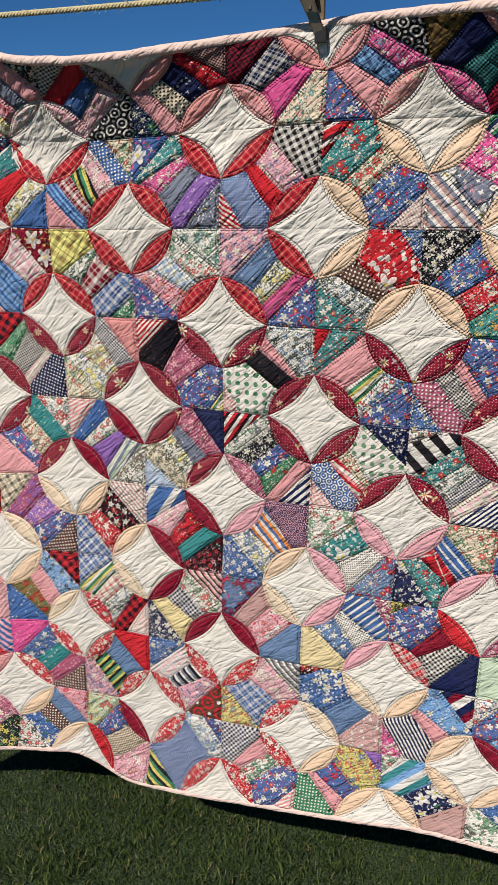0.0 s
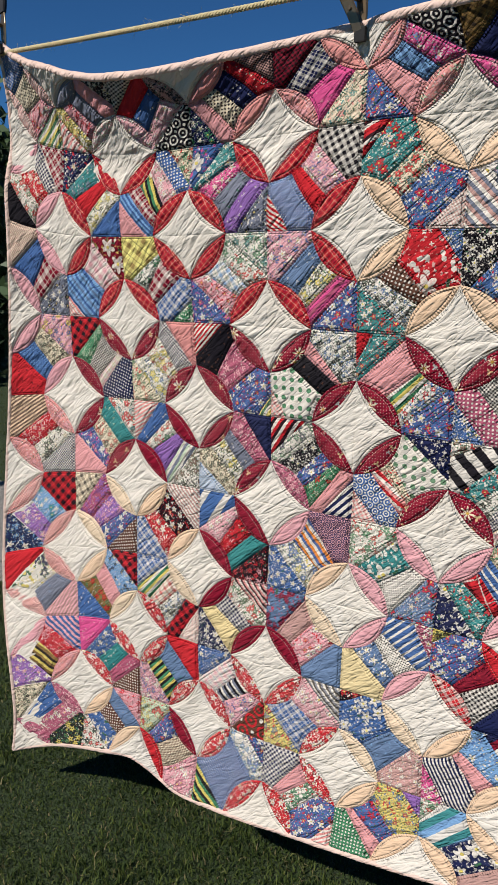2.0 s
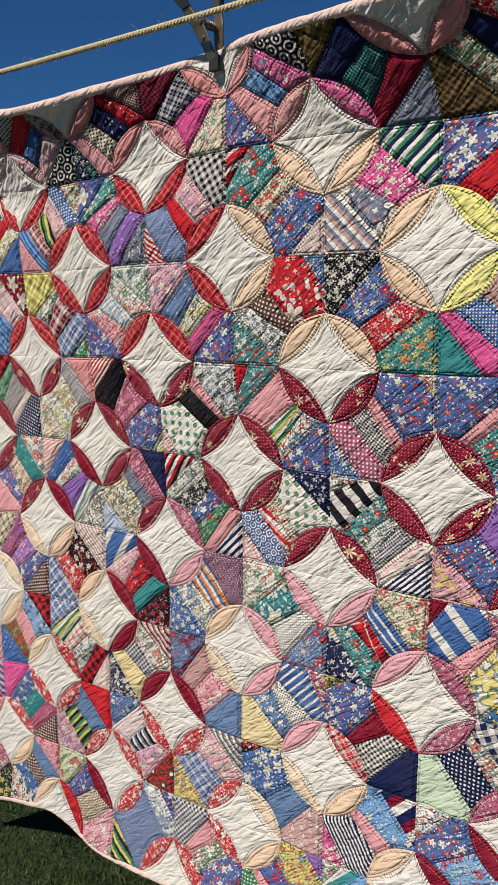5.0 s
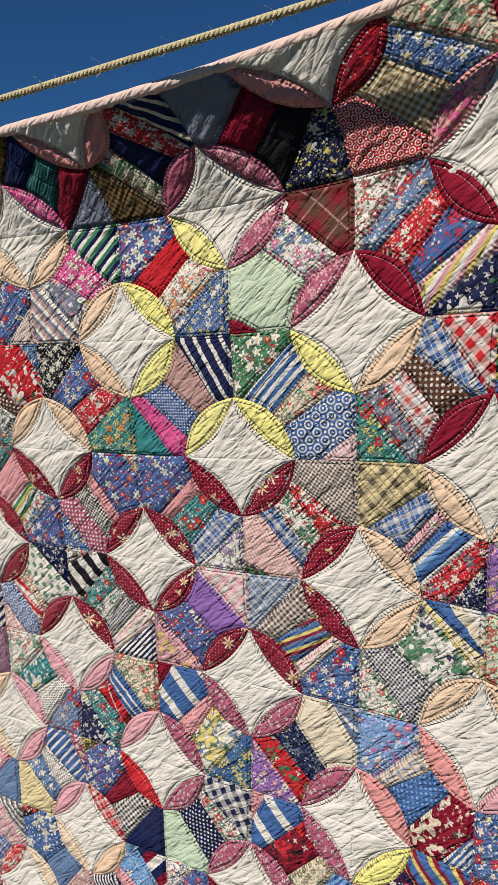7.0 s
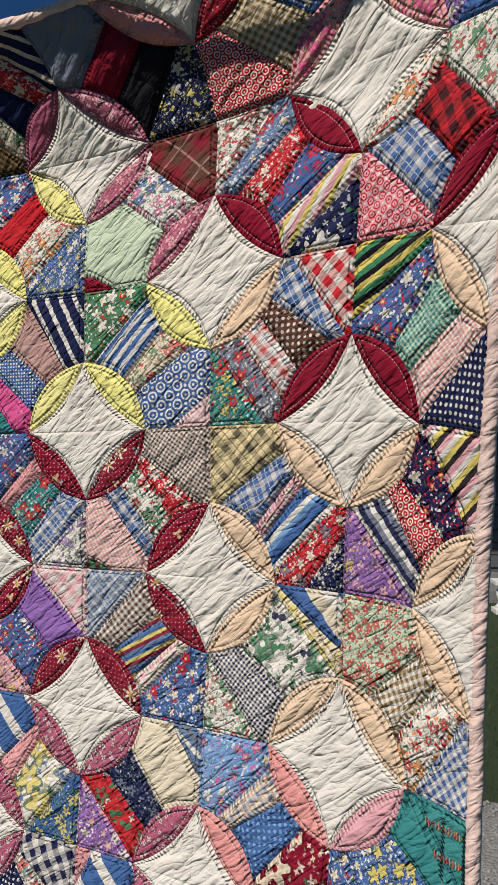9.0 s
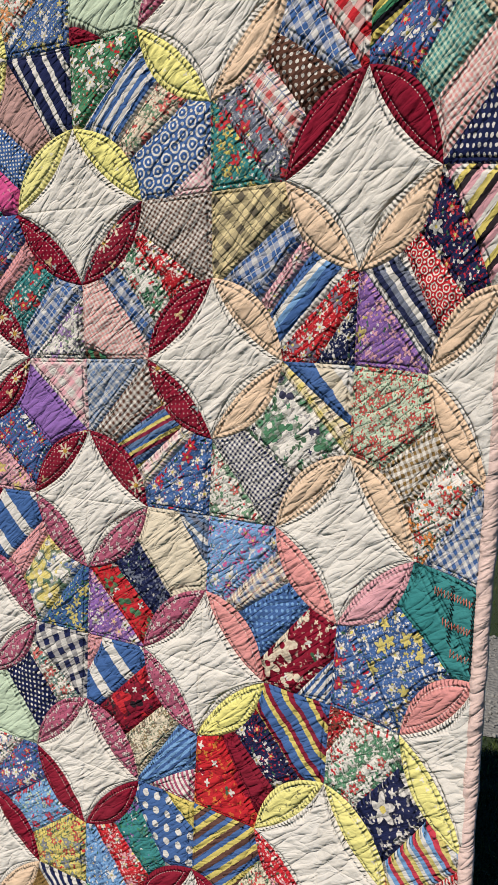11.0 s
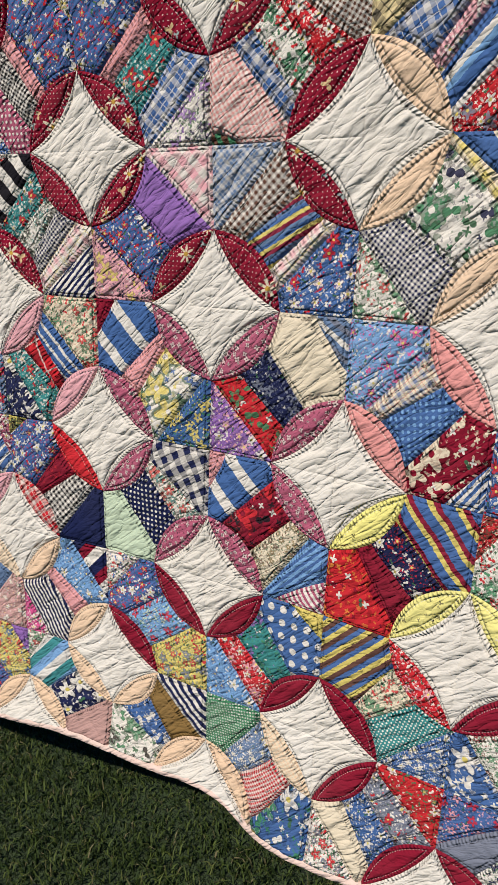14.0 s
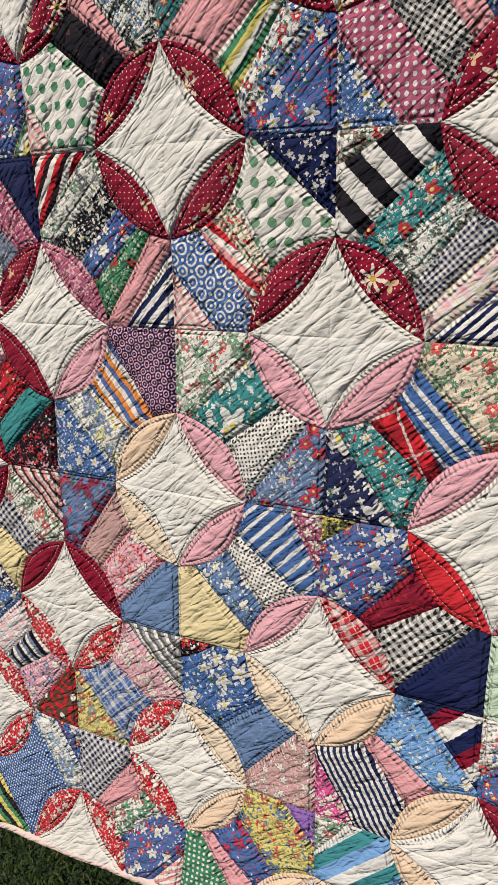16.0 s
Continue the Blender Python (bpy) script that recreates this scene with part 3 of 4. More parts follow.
def build_block(i, j, told, parent):
    petals, scraps = told.split(":")
    petals, scraps = petals.split(), scraps.split()
    rng = random.Random(i * 31 + j * 7 + 400)
    g = np.linspace(0, 1, 3)
    gx, gy = np.meshgrid(g, g)
    ga, gb = i + gx, j + gy
    ground = mesh_object("block", cloth(ga, gb, np.full(gx.shape, -0.004)).reshape(-1, 3), grid_faces(3, 3)[:, ::-1], MUSLIN, parent)
    m = 84
    f, w = np.meshgrid(np.linspace(0, 1, m), np.linspace(0, 1, 13), indexing="ij")
    ox, oy = bow(f, OUTER)
    ix, iy = bow(f, INNER)
    gap = np.minimum(w, 1 - w) * np.hypot(ox - ix, oy - iy) * BLOCK
    m2 = 64
    q, r = np.meshgrid(np.linspace(0, 1, m2), np.linspace(0, 1, 22), indexing="ij")
    jx, jy = bow(q, INNER)
    for k in range(2):
        px, py = ix + (ox - ix) * w, iy + (oy - iy) * w
        wx, wy = jx * r, jy * r
        rim = np.hypot(jx, jy) * (1 - r) * BLOCK
        away = rim
        rim = np.minimum(rim, np.minimum(wx, wy) * BLOCK + 0.0042)
        run = np.abs(np.hypot(jx, jy) * (1 - r) * BLOCK - 0.0065)
        if k:
            px, py, wx, wy = 1 - px, 1 - py, 1 - wx, 1 - wy
        patch("petal", i, j, px, py, gap, f * 0.14, fabric(petals[k]), ground, (-0.78 if (i + j) % 2 else 0.78) + rng.uniform(-0.15, 0.15), stitch=np.abs(gap - 0.0065))
        patch("muslin_quarter", i, j, wx, wy, rim, q * 0.135, MUSLIN, ground, 0.0, stitch=run, seam=away)
    # scraps from the upper corner (1, 0) to the lower one (0, 1); "code,span,slant,turn" where a cut is told
    n = len(scraps)
    spans, skew = [], [0.0]
    for k, told_scrap in enumerate(scraps):
        bits = told_scrap.split(",")
        usual = (1.6 if k in (0, n - 1) else 1.0) * rng.uniform(0.85, 1.15)
        slant = rng.uniform(-0.04, 0.04)
        spans.append(float(bits[1]) if len(bits) > 1 else usual)
        skew.append(float(bits[2]) if len(bits) > 2 else slant)
    skew[-1] = 0.0
    cuts = [0.0]
    for s in spans:
        cuts.append(cuts[-1] + s / sum(spans))
    cuts[-1] = 1.0
    for k, told_scrap in enumerate(scraps):
        code = told_scrap.split(",")[0]
        rows = max(7, int((cuts[k + 1] - cuts[k]) * 80))
        v, s = np.meshgrid(np.linspace(0, 1, rows), np.linspace(-1, 1, 27), indexing="ij")
        t0 = np.clip(cuts[k] + skew[k] * s, 0, 1)
        t1 = np.clip(cuts[k + 1] + skew[k + 1] * s, 0, 1)
        t = t0 + (t1 - t0) * v
        h = half_width(t) * s
        x, y = 1 - t + h, t + h
        across = half_width(t) * (1 - np.abs(s)) * 1.414
        along = np.minimum(v, 1 - v) * (t1 - t0) * 1.414
        edge = np.minimum(across, along) * BLOCK
        mid = np.abs(h) * 1.414 * BLOCK
        run = np.where(across < along, t, h) * 1.414 * BLOCK - 1.0
        lie = rng.choice((0, 0, 1.57, 0.3, -0.2))
        bits = told_scrap.split(",")
        turn = (0.78 if (i + j) % 2 else -0.78) + (float(bits[3]) if len(bits) > 3 else lie)
        patch("scrap", i, j, x, y, edge, run, fabric(code), ground, turn, stitch=np.minimum(np.abs(across * BLOCK - 0.006), mid + 0.001))
    return ground


quilt = new("quilt")
tagged(quilt, "scrappy patchwork quilt of cream stars and printed petals on a line", "quilt")

# batting and plain back
BACK = fabric("sc")
ga, gb = np.meshgrid(np.linspace(-4, 7, 111), np.linspace(-1, 8, 91))
front = cloth(ga, gb, np.full(ga.shape, -0.0045) + 0.6 * wrinkle(ga, gb))
back = cloth(ga, gb, np.full(ga.shape, -0.011) + wrinkle(ga, gb))
gf = grid_faces(91, 111)
gn = front.size // 3
mesh_object("backing", np.concatenate([front.reshape(-1, 3), back.reshape(-1, 3)]), np.concatenate([gf[:, ::-1], gf + gn]), BACK, quilt,
            "plain cream cotton back", uv=np.concatenate([np.stack([ga, gb], -1).reshape(-1, 2)] * 2) * BLOCK)

# rolled binding round the edge
BINDING = fabric("sB")


def binding_run(pa, pb):
    n = len(pa)
    run = cloth(pa, pb, np.full(n, -0.0035) + 0.7 * wrinkle(pa, pb))
    rad = 0.0078 + 0.0009 * wave_noise(np.arange(n) * 0.21, np.zeros(n), 4.0, 1.0, 2)
    v, f = tube(run, rad, 10)
    mesh_object("binding", v, f, BINDING, quilt, "faded pink rolled binding", uv=np.stack([np.repeat(np.arange(n), 10) * 0.01, np.tile(np.arange(10), n) * 0.004], -1))


long, tall = np.linspace(-4, 7, 330), np.linspace(-1, 8, 270)
binding_run(long, np.full(330, -1.0))
binding_run(np.full(270, 7.0), tall)
binding_run(long, np.full(330, 8.0))
binding_run(np.full(270, -4.0), tall)


# ---- clothesline ----
ALONG = np.array((0.905, -0.425, 0.0))
ROPE_MID = np.array((0.09, 1.23, 2.136))


def rope_at(d):
    """Places along the rope, d metres from the middle clamp."""
    d = np.asarray(d, float)
    p = ROPE_MID + ALONG * d[..., None]
    p[..., 2] += 0.012 * (d - 0.45) ** 2
    return p


rope = new("clothesline")
tagged(rope, "twisted pale yellow fibre rope stretched tight above the quilt", "clothesline")
ROPE_MAT = plain("sisal", (0.60, 0.49, 0.27), 0.8, vary=0.35, scale=90, bump=0.7)
dd = np.linspace(-4.5, 4.5, 3600)
mid = rope_at(dd)
for k in range(3):
    ph = dd / 0.021 * 2 * np.pi + k * 2 * np.pi / 3
    strand = mid + 0.0026 * (np.cos(ph)[:, None] * FACING + np.sin(ph)[:, None] * np.array((0, 0, 1.0)))
    v, f = tube(strand, 0.0027 + 0.0002 * np.sin(dd * 900), 6)
    mesh_object("strand", v, f, ROPE_MAT, rope, "laid strand with loose fibres" if k == 0 else "")
rng = random.Random(3)
fuzz = []
for _ in range(260):
    d = rng.uniform(-1.2, 1.6)
    p0 = rope_at(np.array(d))
    way = np.array([rng.uniform(-1, 1) for _ in range(3)]) * 0.013
    fuzz.append((p0, p0 + way * 0.6 + ALONG * 0.004, p0 + way))
fv, ff = [], []
for pts in fuzz:
    v, f = tube(np.array(pts), 0.00025, 3)
    ff.append(f + sum(len(x) for x in fv))
    fv.append(v)
tagged(mesh_object("fibres", np.concatenate(fv), np.concatenate(ff), ROPE_MAT, rope, "stray fibres"), kind="stuff")

# posts that hold the line
POST = plain("old_wood", (0.22, 0.16, 0.11), 0.85, vary=0.35, scale=14, bump=0.5)
post = new("line_post")
tagged(post, "weathered wooden clothesline post standing in the lawn", "post", "line posts")
bm = bmesh.new()
box(bm, -0.05, 0.05, -0.05, 0.05, -0.15, 2.42, 0.008)
part("post_shaft", bm, POST, post)
bm = bmesh.new()
box(bm, -0.35, 0.35, -0.03, 0.03, 2.25, 2.33, 0.006)
part("crossbar", bm, POST, post)
ends = rope_at(np.array((-4.5, 4.5)))
turn = math.degrees(math.atan2(ALONG[1], ALONG[0])) + 90
post.matrix_basis = pose(ends[0][0], ends[0][1], 0, 0, 0, turn)
copy_thing(post, pose(ends[1][0], ends[1][1], 0, 0, 0, turn))

# ---- spring clamps ----
STEEL = plain("worn_steel", (0.22, 0.16, 0.10), 0.35, 0.85, 0.3, 60, 0.2, 0.0005)
GRIP = plain("grip_rubber", (0.008, 0.009, 0.014), 0.75, vary=0.3, scale=80)
PAD = plain("pad_rubber", (0.010, 0.009, 0.009), 0.85, vary=0.3, scale=90, bump=0.2)


def bar(points, width, thick, flat):
    """A bent flat bar along points; flat: the direction of its width."""
    bm = bmesh.new()
    rings = []
    flat = Vector(flat).normalized()
    pts = [Vector(p) for p in points]
    for i, p in enumerate(pts):
        tan = (pts[min(i + 1, len(pts) - 1)] - pts[max(i - 1, 0)]).normalized()
        nrm = tan.cross(flat).normalized()
        w = flat * (width[i] / 2)
        h = nrm * (thick[i] / 2)
        rings.append([bm.verts.new(p + q) for q in (w * 0.8 + h, w + h * 0.3, w - h * 0.3, w * 0.8 - h, -w * 0.8 - h, -w - h * 0.3, -w + h * 0.3, -w * 0.8 + h)])
    for a, b in zip(rings, rings[1:]):
        for k in range(8):
            bm.faces.new((a[k], a[(k + 1) % 8], b[(k + 1) % 8], b[k]))
    bm.faces.new(rings[0][::-1])
    bm.faces.new(rings[-1])
    bmesh.ops.recalc_face_normals(bm, faces=bm.faces)
    return bm


def build_clamp():
    """A spring clamp that stands on the cloth's edge at the origin: x along the line, -y to the front, z up."""
    c = new("spring_clamp")
    tagged(c, "steel spring clamp with black grips pinching the quilt to the rope", "clamp", "clamps on the line")
    front = [(0.016, -0.013, -0.022), (0.004, -0.016, 0.008), (-0.012, -0.020, 0.042), (-0.036, -0.028, 0.078), (-0.058, -0.036, 0.108)]
    rear = [(0.006, 0.013, -0.020), (0.005, 0.016, 0.012), (0.003, 0.018, 0.045), (-0.004, 0.026, 0.080), (-0.010, 0.034, 0.108)]
    for name, run in (("front_arm", front), ("rear_arm", rear)):
        arm = part(name, bar(run, (0.018, 0.021, 0.024, 0.017, 0.015), (0.005,) * 5, (1, 0.0, 0.25)), STEEL, c, "worn steel arm")
        a, b = Vector(run[3]), Vector(run[4])
        part("grip", bar([a - (b - a) * 0.15, a + (b - a) * 0.5, b + (b - a) * 0.3, b + (b - a) * 1.3, b + (b - a) * 1.45], (0.018, 0.021, 0.020, 0.019, 0.012), (0.011, 0.013, 0.012, 0.012, 0.007), (1, 0.0, 0.25)), GRIP, arm, "black rubber grip")
        s = -1 if name == "front_arm" else 1
        bm = bmesh.new()
        mid_x = 0.017 if s < 0 else 0.006
        box(bm, mid_x - 0.011, mid_x + 0.011, min(s * 0.007, s * 0.016), max(s * 0.007, s * 0.016), -0.036, -0.010, 0.003)
        part("jaw_pad", bm, PAD, arm, "black rubber jaw pad")
        bm = bmesh.new()
        bmesh.ops.create_cone(bm, cap_ends=True, segments=14, radius1=0.0042, radius2=0.003, depth=0.004, matrix=Matrix.Translation((-0.001 if s < 0 else 0.005, s * 0.021, 0.020)) @ Matrix.Rotation(radians(90 if s < 0 else -90), 4, "X"))
        part("rivet", bm, STEEL, arm)
    bm = bmesh.new()
    bmesh.ops.create_cone(bm, cap_ends=True, segments=12, radius1=0.003, radius2=0.003, depth=0.05, matrix=Matrix.Translation((-0.004, 0, 0.046)) @ Matrix.Rotation(radians(90), 4, "X"))
    part("pivot_pin", bm, STEEL, c)
    turns = np.linspace(0, 5 * 2 * np.pi, 90)
    coil = np.stack([-0.004 + 0.007 * np.cos(turns), np.linspace(-0.012, 0.012, 90), 0.046 + 0.007 * np.sin(turns)], -1)
    v, f = tube(coil, 0.0011, 6)
    mesh_object("spring", v, f, STEEL, c, "coiled steel spring")
    return c


yaw = math.degrees(math.atan2(ALONG[1], ALONG[0]))
clamp = build_clamp()
for k, a in enumerate((CLAMPS[1] - 0.13, CLAMPS[0] - 0.12, CLAMPS[2])):
    e = drape(np.array(a), np.array(-1.0))
    m = pose(e[0], e[1], e[2] + 0.006, 0, 0, yaw) @ Matrix.Scale(0.88, 4)
    if k == 0:
        clamp.matrix_basis = m
    else:
        copy_thing(clamp, m)


# ---- ground ----
def lawn_material():
    k = Nodes("lawn")
    pos = k.add("ShaderNodeTexCoord").outputs["Object"]
    n1, n2, n3 = k.noise(pos, 0.9, 3.0)[0], k.noise(pos, 14.0, 4.0)[0], k.noise(pos, 130.0, 3.0)[0]
    col = k.mix(n1, (0.016, 0.030, 0.006), (0.030, 0.052, 0.010))
    col = k.mix(k.math("MULTIPLY", n2, 0.6), col, (0.014, 0.026, 0.007))
    col = k.mix(k.math("MULTIPLY", n3, 0.45), col, (0.07, 0.11, 0.03))
    k.link(col, k.bsdf.inputs["Base Color"])
    k.bsdf.inputs["Roughness"].default_value = 0.9
    k.link(k.bump(n3, 1.0, 0.03), k.bsdf.inputs["Normal"])
    return k.mat


LAWN = lawn_material()
gx, gy = np.meshgrid(np.concatenate([[-900, -200, -60], np.linspace(-20, 20, 41), [60, 200, 900]]), np.concatenate([[-900, -200, -60], np.linspace(-20, 30, 51), [60, 200, 900]]))
ground = mesh_object("ground", np.stack([gx, gy, 0.0 * gx], -1).reshape(-1, 3), grid_faces(*gx.shape)[:, ::-1], LAWN)
tagged(ground, "mown green lawn reaching the horizon", "lawn", kind="structure")


def blade_material():
    k = Nodes("grass_blades")
    geo = k.add("ShaderNodeNewGeometry")
    col = k.ramp(geo.outputs["Random Per Island"], [(0.0, (0.010, 0.022, 0.004)), (0.5, (0.036, 0.056, 0.009)), (0.88, (0.074, 0.094, 0.018)), (0.95, (0.11, 0.095, 0.04)), (1.0, (0.17, 0.14, 0.07))])
    k.link(col, k.bsdf.inputs["Base Color"])
    k.bsdf.inputs["Roughness"].default_value = 0.75
    k.bsdf.inputs["Specular IOR Level"].default_value = 0.2
    return k.mat


def grass(name, n, x0, x1, y0, y1, tall, seed, label):
    r = np.random.RandomState(seed)
    x, y = r.normal((x0 + x1) / 2, (x1 - x0) / 3.4, n), r.normal((y0 + y1) / 2, (y1 - y0) / 3.4, n)
    keep = (y < path_near(x) - 0.01) | (y > path_far(x) + 0.01)
    x, y = x[keep], y[keep]
    n = len(x)
    ang, lean, dirn = r.uniform(0, 6.28, n), r.uniform(0.2, 1.3, n), r.uniform(0, 6.28, n)
    clump = 0.6 + 0.5 * wave_noise(x, y, 4.0, 5.0, 2)
    h = tall * r.uniform(0.5, 1.25, n) * np.clip(clump, 0.35, 1.3)
    w = r.uniform(0.0011, 0.0024, n)
    wx, wy = np.cos(ang) * w, np.sin(ang) * w
    mx, my = x + np.cos(dirn) * h * lean * 0.3, y + np.sin(dirn) * h * lean * 0.3
    tx, ty = x + np.cos(dirn) * h * lean, y + np.sin(dirn) * h * lean
    zero = np.zeros(n)
    v = np.stack([np.stack([x - wx, y - wy, zero], -1), np.stack([x + wx, y + wy, zero], -1),
                  np.stack([mx + wx * 0.8, my + wy * 0.8, h * 0.6], -1), np.stack([mx - wx * 0.8, my - wy * 0.8, h * 0.6], -1),
                  np.stack([tx, ty, h * (1 - 0.3 * lean)], -1)], 1).reshape(-1, 3)
    i = np.arange(n)[:, None] * 5
    f = np.concatenate([i + np.array((0, 1, 2)), i + np.array((0, 2, 3)), i + np.array((3, 2, 4))])
    ob = mesh_object(name, v, f, BLADES, smooth=False)
    tagged(ob, label, "grass", kind="stuff")


def path_near(x):
    return 3.085 - 0.172 * x


def path_far(x):
    return 4.265 - 0.285 * x


BLADES = blade_material()
grass("grass", 190000, -2.6, 2.8, 0.7, 3.6, 0.034, 1, "dense blades of green lawn grass")
grass("far_grass", 60000, -6.0, 5.0, 3.0, 9.0, 0.06, 2, "blades of sunlit lawn beyond the path")

# gravel path behind the quilt
def gravel_material():
    k = Nodes("gravel")
    pos = k.add("ShaderNodeTexCoord").outputs["Object"]
    v = k.voronoi(pos, 55.0)
    n = k.noise(pos, 3.0, 4.0)[0]
    col = k.mix(v.outputs["Color"], (0.16, 0.15, 0.135), (0.30, 0.28, 0.25))
    col = k.mix(k.math("MULTIPLY", n, 0.5), col, (0.13, 0.12, 0.105))
    k.link(col, k.bsdf.inputs["Base Color"])
    k.bsdf.inputs["Roughness"].default_value = 0.95
    k.link(k.bump(v.outputs["Distance"], 0.8, 0.01), k.bsdf.inputs["Normal"])
    return k.mat


xs = np.linspace(-11, 9, 60)
wob = 0.03 * wave_noise(xs, xs * 0, 6.0, 1.5, 2)
near = np.stack([xs, path_near(xs) + wob, xs * 0 + 0.004], -1)
far = np.stack([xs, path_far(xs) - wob, xs * 0 + 0.004], -1)
walkway = mesh_object("path", np.concatenate([near, (near + far) / 2 + np.array((0, 0, 0.012)), far]), grid_faces(3, 60)[:, ::-1], gravel_material())
tagged(walkway, "grey gravel path between two strips of lawn", "path", kind="structure")
r = np.random.RandomState(4)
n = 9000
sx = r.uniform(-5, 4, n)
sy = path_near(sx) + (path_far(sx) - path_near(sx)) * r.uniform(0.0, 1.0, n)
size = r.uniform(0.004, 0.013, n)
corner = np.array([(1, 0, 0), (0, 1, 0), (-1, 0, 0), (0, -1, 0), (0, 0, 0.7), (0, 0, -0.7)], float)
jit = r.uniform(0.6, 1.3, (n, 6, 1))
pv = np.stack([sx, sy, np.full(n, 0.012)], -1)[:, None] + corner[None] * jit * size[:, None, None]
pf = np.array([(0, 1, 4), (1, 2, 4), (2, 3, 4), (3, 0, 4), (1, 0, 5), (2, 1, 5), (3, 2, 5), (0, 3, 5)])
stones = mesh_object("gravel_stones", pv.reshape(-1, 3), (np.arange(n)[:, None, None] * 6 + pf[None]).reshape(-1, 3), plain("stone", (0.27, 0.25, 0.22), 0.9, vary=0.4, scale=40), smooth=False)
tagged(stones, "loose grey pebbles strewn over the path", "gravel", kind="stuff")


# ---- trees and the house behind ----
BARK = plain("bark", (0.10, 0.075, 0.055), 0.9, vary=0.4, scale=12, bump=0.8, dist=0.01)


def leaf_material(name, dark, light):
    k = Nodes(name)
    geo = k.add("ShaderNodeNewGeometry")
    k.link(k.ramp(geo.outputs["Random Per Island"], [(0.0, dark), (0.7, light), (1.0, tuple(c * 1.5 for c in light))]), k.bsdf.inputs["Base Color"])
    k.bsdf.inputs["Roughness"].default_value = 0.6
    return k.mat


# one leaf, two colours: shade is put into the first, sunlight into the second
LEAF_DARK = leaf_material("shade_tinted_leaves", (0.010, 0.022, 0.007), (0.032, 0.058, 0.016))
LEAF_LIGHT = leaf_material("sun_tinted_leaves", (0.035, 0.075, 0.012), (0.11, 0.16, 0.030))


def build_tree(x, y, height, spread, seed, leaves, material, leaf, label, base=0.25):
    r = np.random.RandomState(seed)
    t = new("tree")
    tagged(t, label, "tree")
    trunk = np.array([(x + 0.04 * height * math.sin(k * 1.3 + seed) * k / 6, y + 0.03 * height * math.cos(k * 1.7) * k / 6, height * 0.85 * k / 6 - 0.05 * (k == 0)) for k in range(7)])
    v, f = tube(trunk, np.linspace(0.030, 0.006, 7) * height, 9)
    mesh_object("trunk", v, f, BARK, t)
    tips = []
    for k in range(11):
        s = r.uniform(base, 0.95)
        p0 = trunk[0] + (trunk[-1] - trunk[0]) * s
        a = k * 2.4 + r.uniform(-0.3, 0.3)
        out = spread * (1.1 - 0.6 * s) * r.uniform(0.7, 1.1)
        p2 = p0 + np.array((math.cos(a) * out, math.sin(a) * out, height * r.uniform(0.05, 0.2)))
        p1 = (p0 + p2) / 2 + np.array((0, 0, 0.04 * height))
        v, f = tube(np.array((p0, p1, p2)), np.array((0.010, 0.007, 0.003)) * height, 6)
        mesh_object("limb", v, f, BARK, t)
        tips += [p1, p2, (p1 + p2) / 2, p2 + np.array((0, 0, 0.06 * height))]
    tips.append(trunk[-1] + np.array((0, 0, 0.08 * height)))
    tips = np.array(tips)
    c = tips[r.randint(0, len(tips), leaves)] + r.normal(0, 0.16 * spread, (leaves, 3))
    c[:, 2] = np.clip(c[:, 2], 0.15, height * 1.15)
    d1, d2 = r.normal(0, 1, (leaves, 3)), r.normal(0, 1, (leaves, 3))
    d1 /= np.linalg.norm(d1, axis=1)[:, None]
    d2 = np.cross(d1, d2)
    d2 /= np.linalg.norm(d2, axis=1)[:, None]
    L = leaf * r.uniform(0.6, 1.3, (leaves, 1))
    v = np.stack([c - d1 * L, c + d2 * L * 0.45, c + d1 * L, c - d2 * L * 0.45], 1).reshape(-1, 3)
    mesh_object("crown", v, np.arange(leaves * 4).reshape(-1, 4), material, t, "leafy crown with gaps", smooth=False)


build_tree(4.05, 14.6, 4.6, 0.75, 1, 5000, LEAF_LIGHT, 0.075, "small leafy tree with sunlight put into its green leaf colour", 0.55)
build_tree(5.45, 14.8, 4.4, 0.8, 2, 5000, LEAF_LIGHT, 0.075, "small leafy tree with sunlight put into its green leaf colour", 0.55)
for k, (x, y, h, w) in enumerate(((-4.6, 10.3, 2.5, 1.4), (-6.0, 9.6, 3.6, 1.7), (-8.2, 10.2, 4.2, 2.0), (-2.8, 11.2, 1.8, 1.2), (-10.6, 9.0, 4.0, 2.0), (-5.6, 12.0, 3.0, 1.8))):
    build_tree(x, y, h, w, 10 + k, 7000, LEAF_DARK, 0.10, "dark bushy tree with shade put into its leaf colour, at the edge of the lawn", 0.05)

house = new("house")
tagged(house, "low dark grey house with a shaded porch beyond the lawn", "house")
SIDING = plain("siding", (0.075, 0.078, 0.080), 0.7, vary=0.25, scale=4, bump=0.2)
TRIM = plain("white_trim", (0.55, 0.54, 0.51), 0.6, vary=0.1, scale=8)
ROOFING = plain("roof_felt", (0.05, 0.048, 0.046), 0.9, vary=0.3, scale=20, bump=0.5)
bm = bmesh.new()
box(bm, 1.0, 8.0, 10.2, 13.5, 0.0, 2.55)
wall = part("wall", bm, SIDING, house)
for k in range(14):
    bm = bmesh.new()
    box(bm, 1.0, 8.0, 10.175, 10.199, 0.2 + k * 0.165, 0.352 + k * 0.165, 0.006)
    part("board", bm, SIDING, wall)
bm = bmesh.new()
box(bm, 0.7, 8.3, 8.5, 13.8, 2.55, 2.72, 0.02)
part("roof", bm, ROOFING, house)
bm = bmesh.new()
box(bm, 1.0, 8.0, 8.75, 10.17, -0.05, 0.14, 0.015)
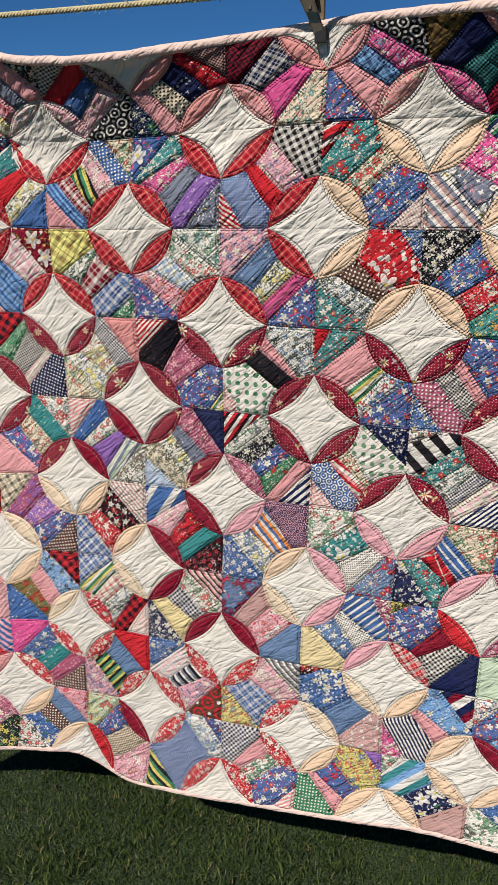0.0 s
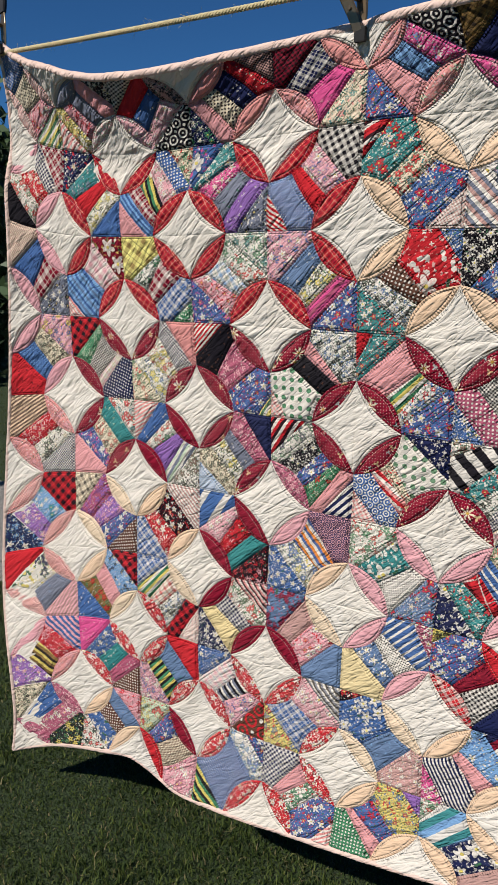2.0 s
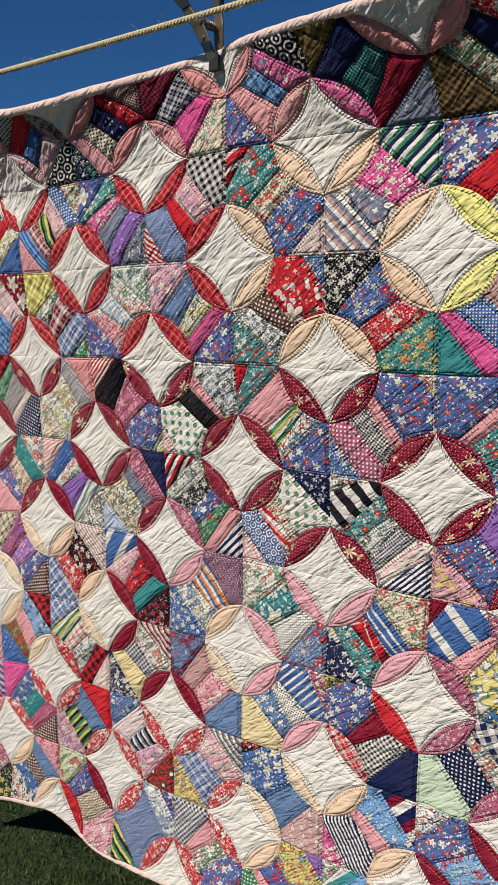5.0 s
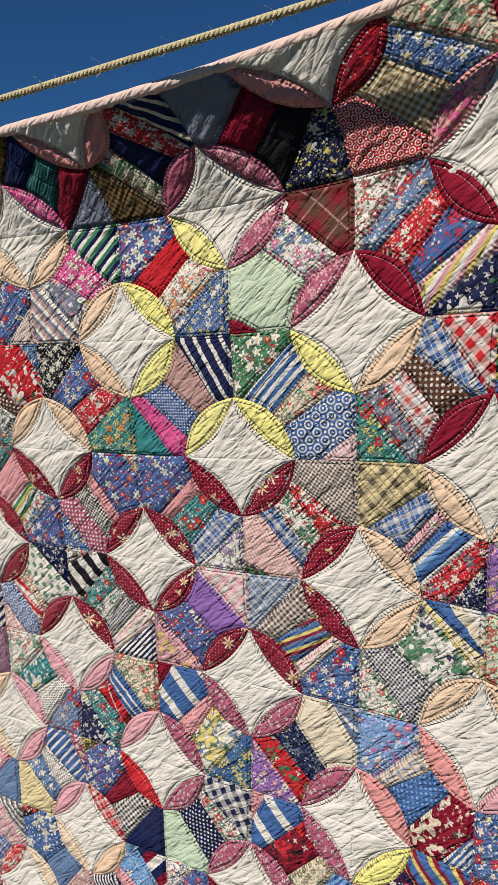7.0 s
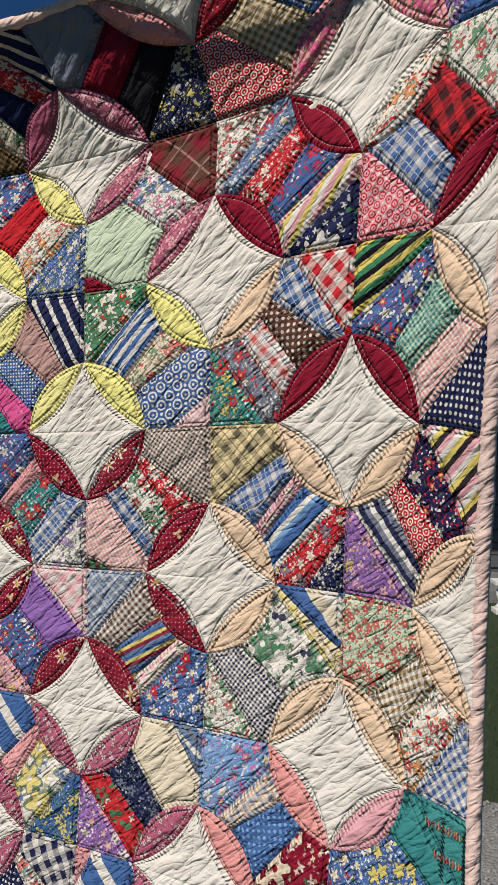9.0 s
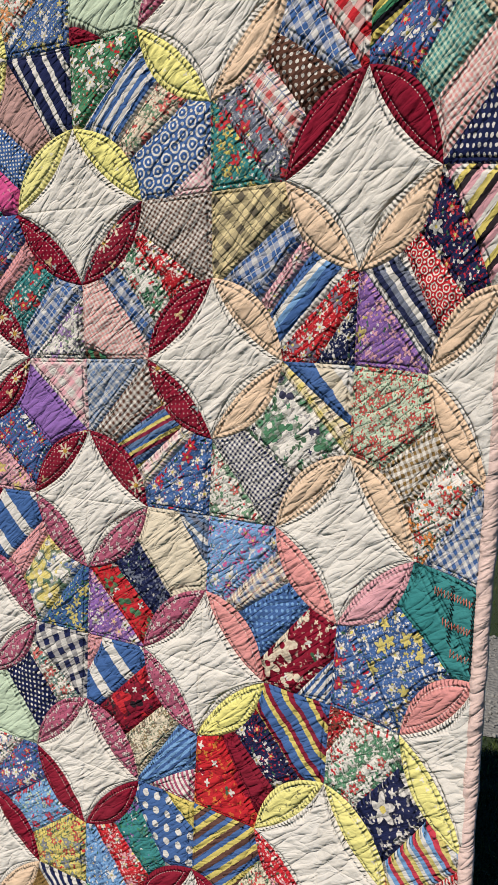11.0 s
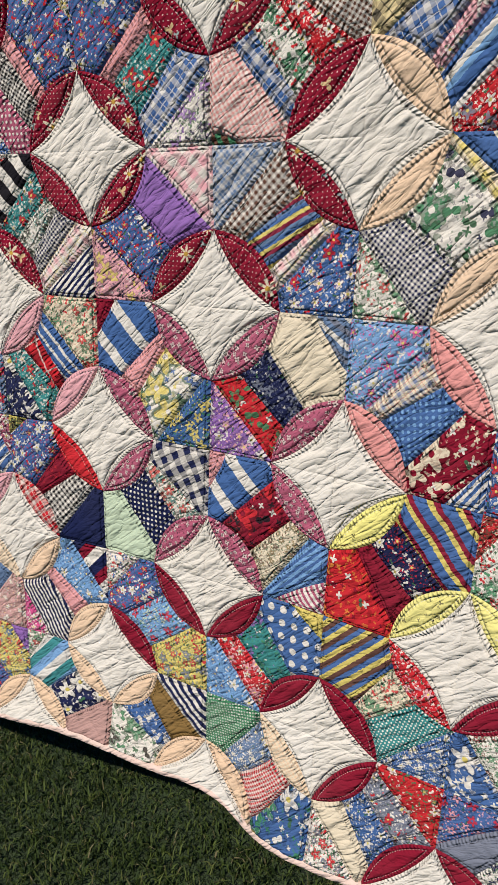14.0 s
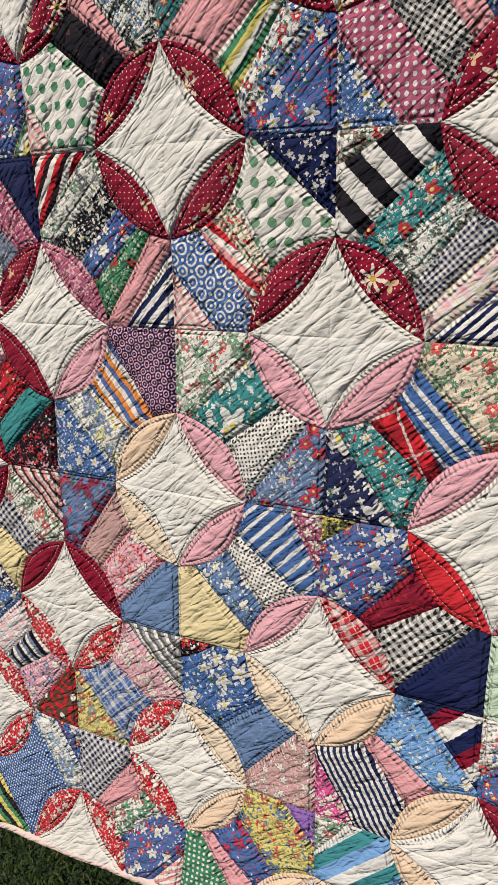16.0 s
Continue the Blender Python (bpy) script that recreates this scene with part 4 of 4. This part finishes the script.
part("porch_floor", bm, plain("porch_boards", (0.16, 0.15, 0.14), 0.8, vary=0.3, scale=6), house)
for x in (1.2, 3.4, 5.6, 7.8):
    bm = bmesh.new()
    box(bm, x - 0.05, x + 0.05, 8.85, 8.95, 0.14, 2.55, 0.008)
    part("porch_post", bm, SIDING, house)
for x in (2.2, 4.6, 6.6):
    win = new("window")
    win.parent = house
    bm = bmesh.new()
    for a, b, c, d in ((x - 0.45, x - 0.39, 0.9, 2.1), (x + 0.39, x + 0.45, 0.9, 2.1), (x - 0.39, x + 0.39, 2.04, 2.1), (x - 0.39, x + 0.39, 0.9, 0.96), (x - 0.39, x + 0.39, 1.48, 1.52)):
        box(bm, a, b, 10.13, 10.174, c, d, 0.004)
    part("window_frame", bm, TRIM, win)
    bm = bmesh.new()
    box(bm, x - 0.39, x + 0.39, 10.15, 10.165, 0.96, 2.04)
    part("pane", bm, plain("dark_glass", (0.02, 0.022, 0.025), 0.08, vary=0.1), win)

# turned white pedestals on the lawn before the porch
STONE = plain("cast_stone", (0.62, 0.60, 0.55), 0.8, vary=0.15, scale=25, bump=0.3)


def build_pedestal():
    ped = new("garden_pedestal")
    tagged(ped, "small turned white cast stone pedestal on the lawn", "pedestal", "pedestals by the porch")
    prof = ((0.075, 0.05), (0.085, 0.07), (0.055, 0.10), (0.05, 0.13), (0.075, 0.19), (0.07, 0.23), (0.04, 0.28), (0.045, 0.30))
    ang = np.linspace(0, 2 * np.pi, 20, endpoint=False)
    v = np.array([(rad * math.cos(a), rad * math.sin(a), z) for rad, z in prof for a in ang])
    f = [(i * 20 + k, i * 20 + (k + 1) % 20, (i + 1) * 20 + (k + 1) % 20, (i + 1) * 20 + k) for i in range(len(prof) - 1) for k in range(20)]
    mesh_object("baluster", v, np.array(f), STONE, ped)
    bm = bmesh.new()
    box(bm, -0.1, 0.1, -0.1, 0.1, 0.0, 0.05, 0.006)
    part("foot", bm, STONE, ped)
    bm = bmesh.new()
    box(bm, -0.11, 0.11, -0.11, 0.11, 0.30, 0.345, 0.008)
    part("cap", bm, STONE, ped)
    return ped


ped = build_pedestal()
ped.matrix_basis = pose(2.27, 8.2, 0)
for x in (1.5, 3.1, 3.9):
    copy_thing(ped, pose(x, 8.35 - 0.05 * x, 0))

# ---- the blocks of the quilt ----
for (i, j), told in BLOCKS.items():
    build_block(i, j, told, quilt)

# ---- hand embroidery on the green scrap by the edge ----
def zigzag(name, a0, b0, a1, b1, wide, pitch, material, label):
    n = int(math.hypot(a1 - a0, b1 - b0) / pitch)
    s = np.repeat(np.linspace(0, 1, n), 2)[:-1]
    side = np.where(np.arange(len(s)) % 2, wide, -wide) * (0.8 + 0.4 * np.random.RandomState(n).rand(len(s)))
    long = math.hypot(a1 - a0, b1 - b0)
    pa, pb = a0 + (a1 - a0) * s - (b1 - b0) / long * side, b0 + (b1 - b0) * s + (a1 - a0) / long * side
    v, f = tube(cloth(pa, pb, 0.0044 + wrinkle(pa, pb)), 0.0006, 5)
    mesh_object(name, v, f, material, quilt, label)


CORAL = plain("coral_thread", (0.66, 0.16, 0.10), 0.6)
BLACK = plain("black_thread", (0.015, 0.014, 0.016), 0.6)
for k in range(3):
    zigzag("embroidery", 6.68 + 0.07 * k, 4.10 + 0.15 * k, 6.955, 4.09 + 0.15 * k, 0.020, 0.020, CORAL, "coral zigzag hand stitching")
zigzag("embroidery", 6.80, 4.04, 6.80, 4.36, 0.014, 0.022, BLACK, "black zigzag hand stitching")
zigzag("embroidery", 6.965, 4.04, 6.965, 4.45, 0.010, 0.022, BLACK, "black zigzag hand stitching")
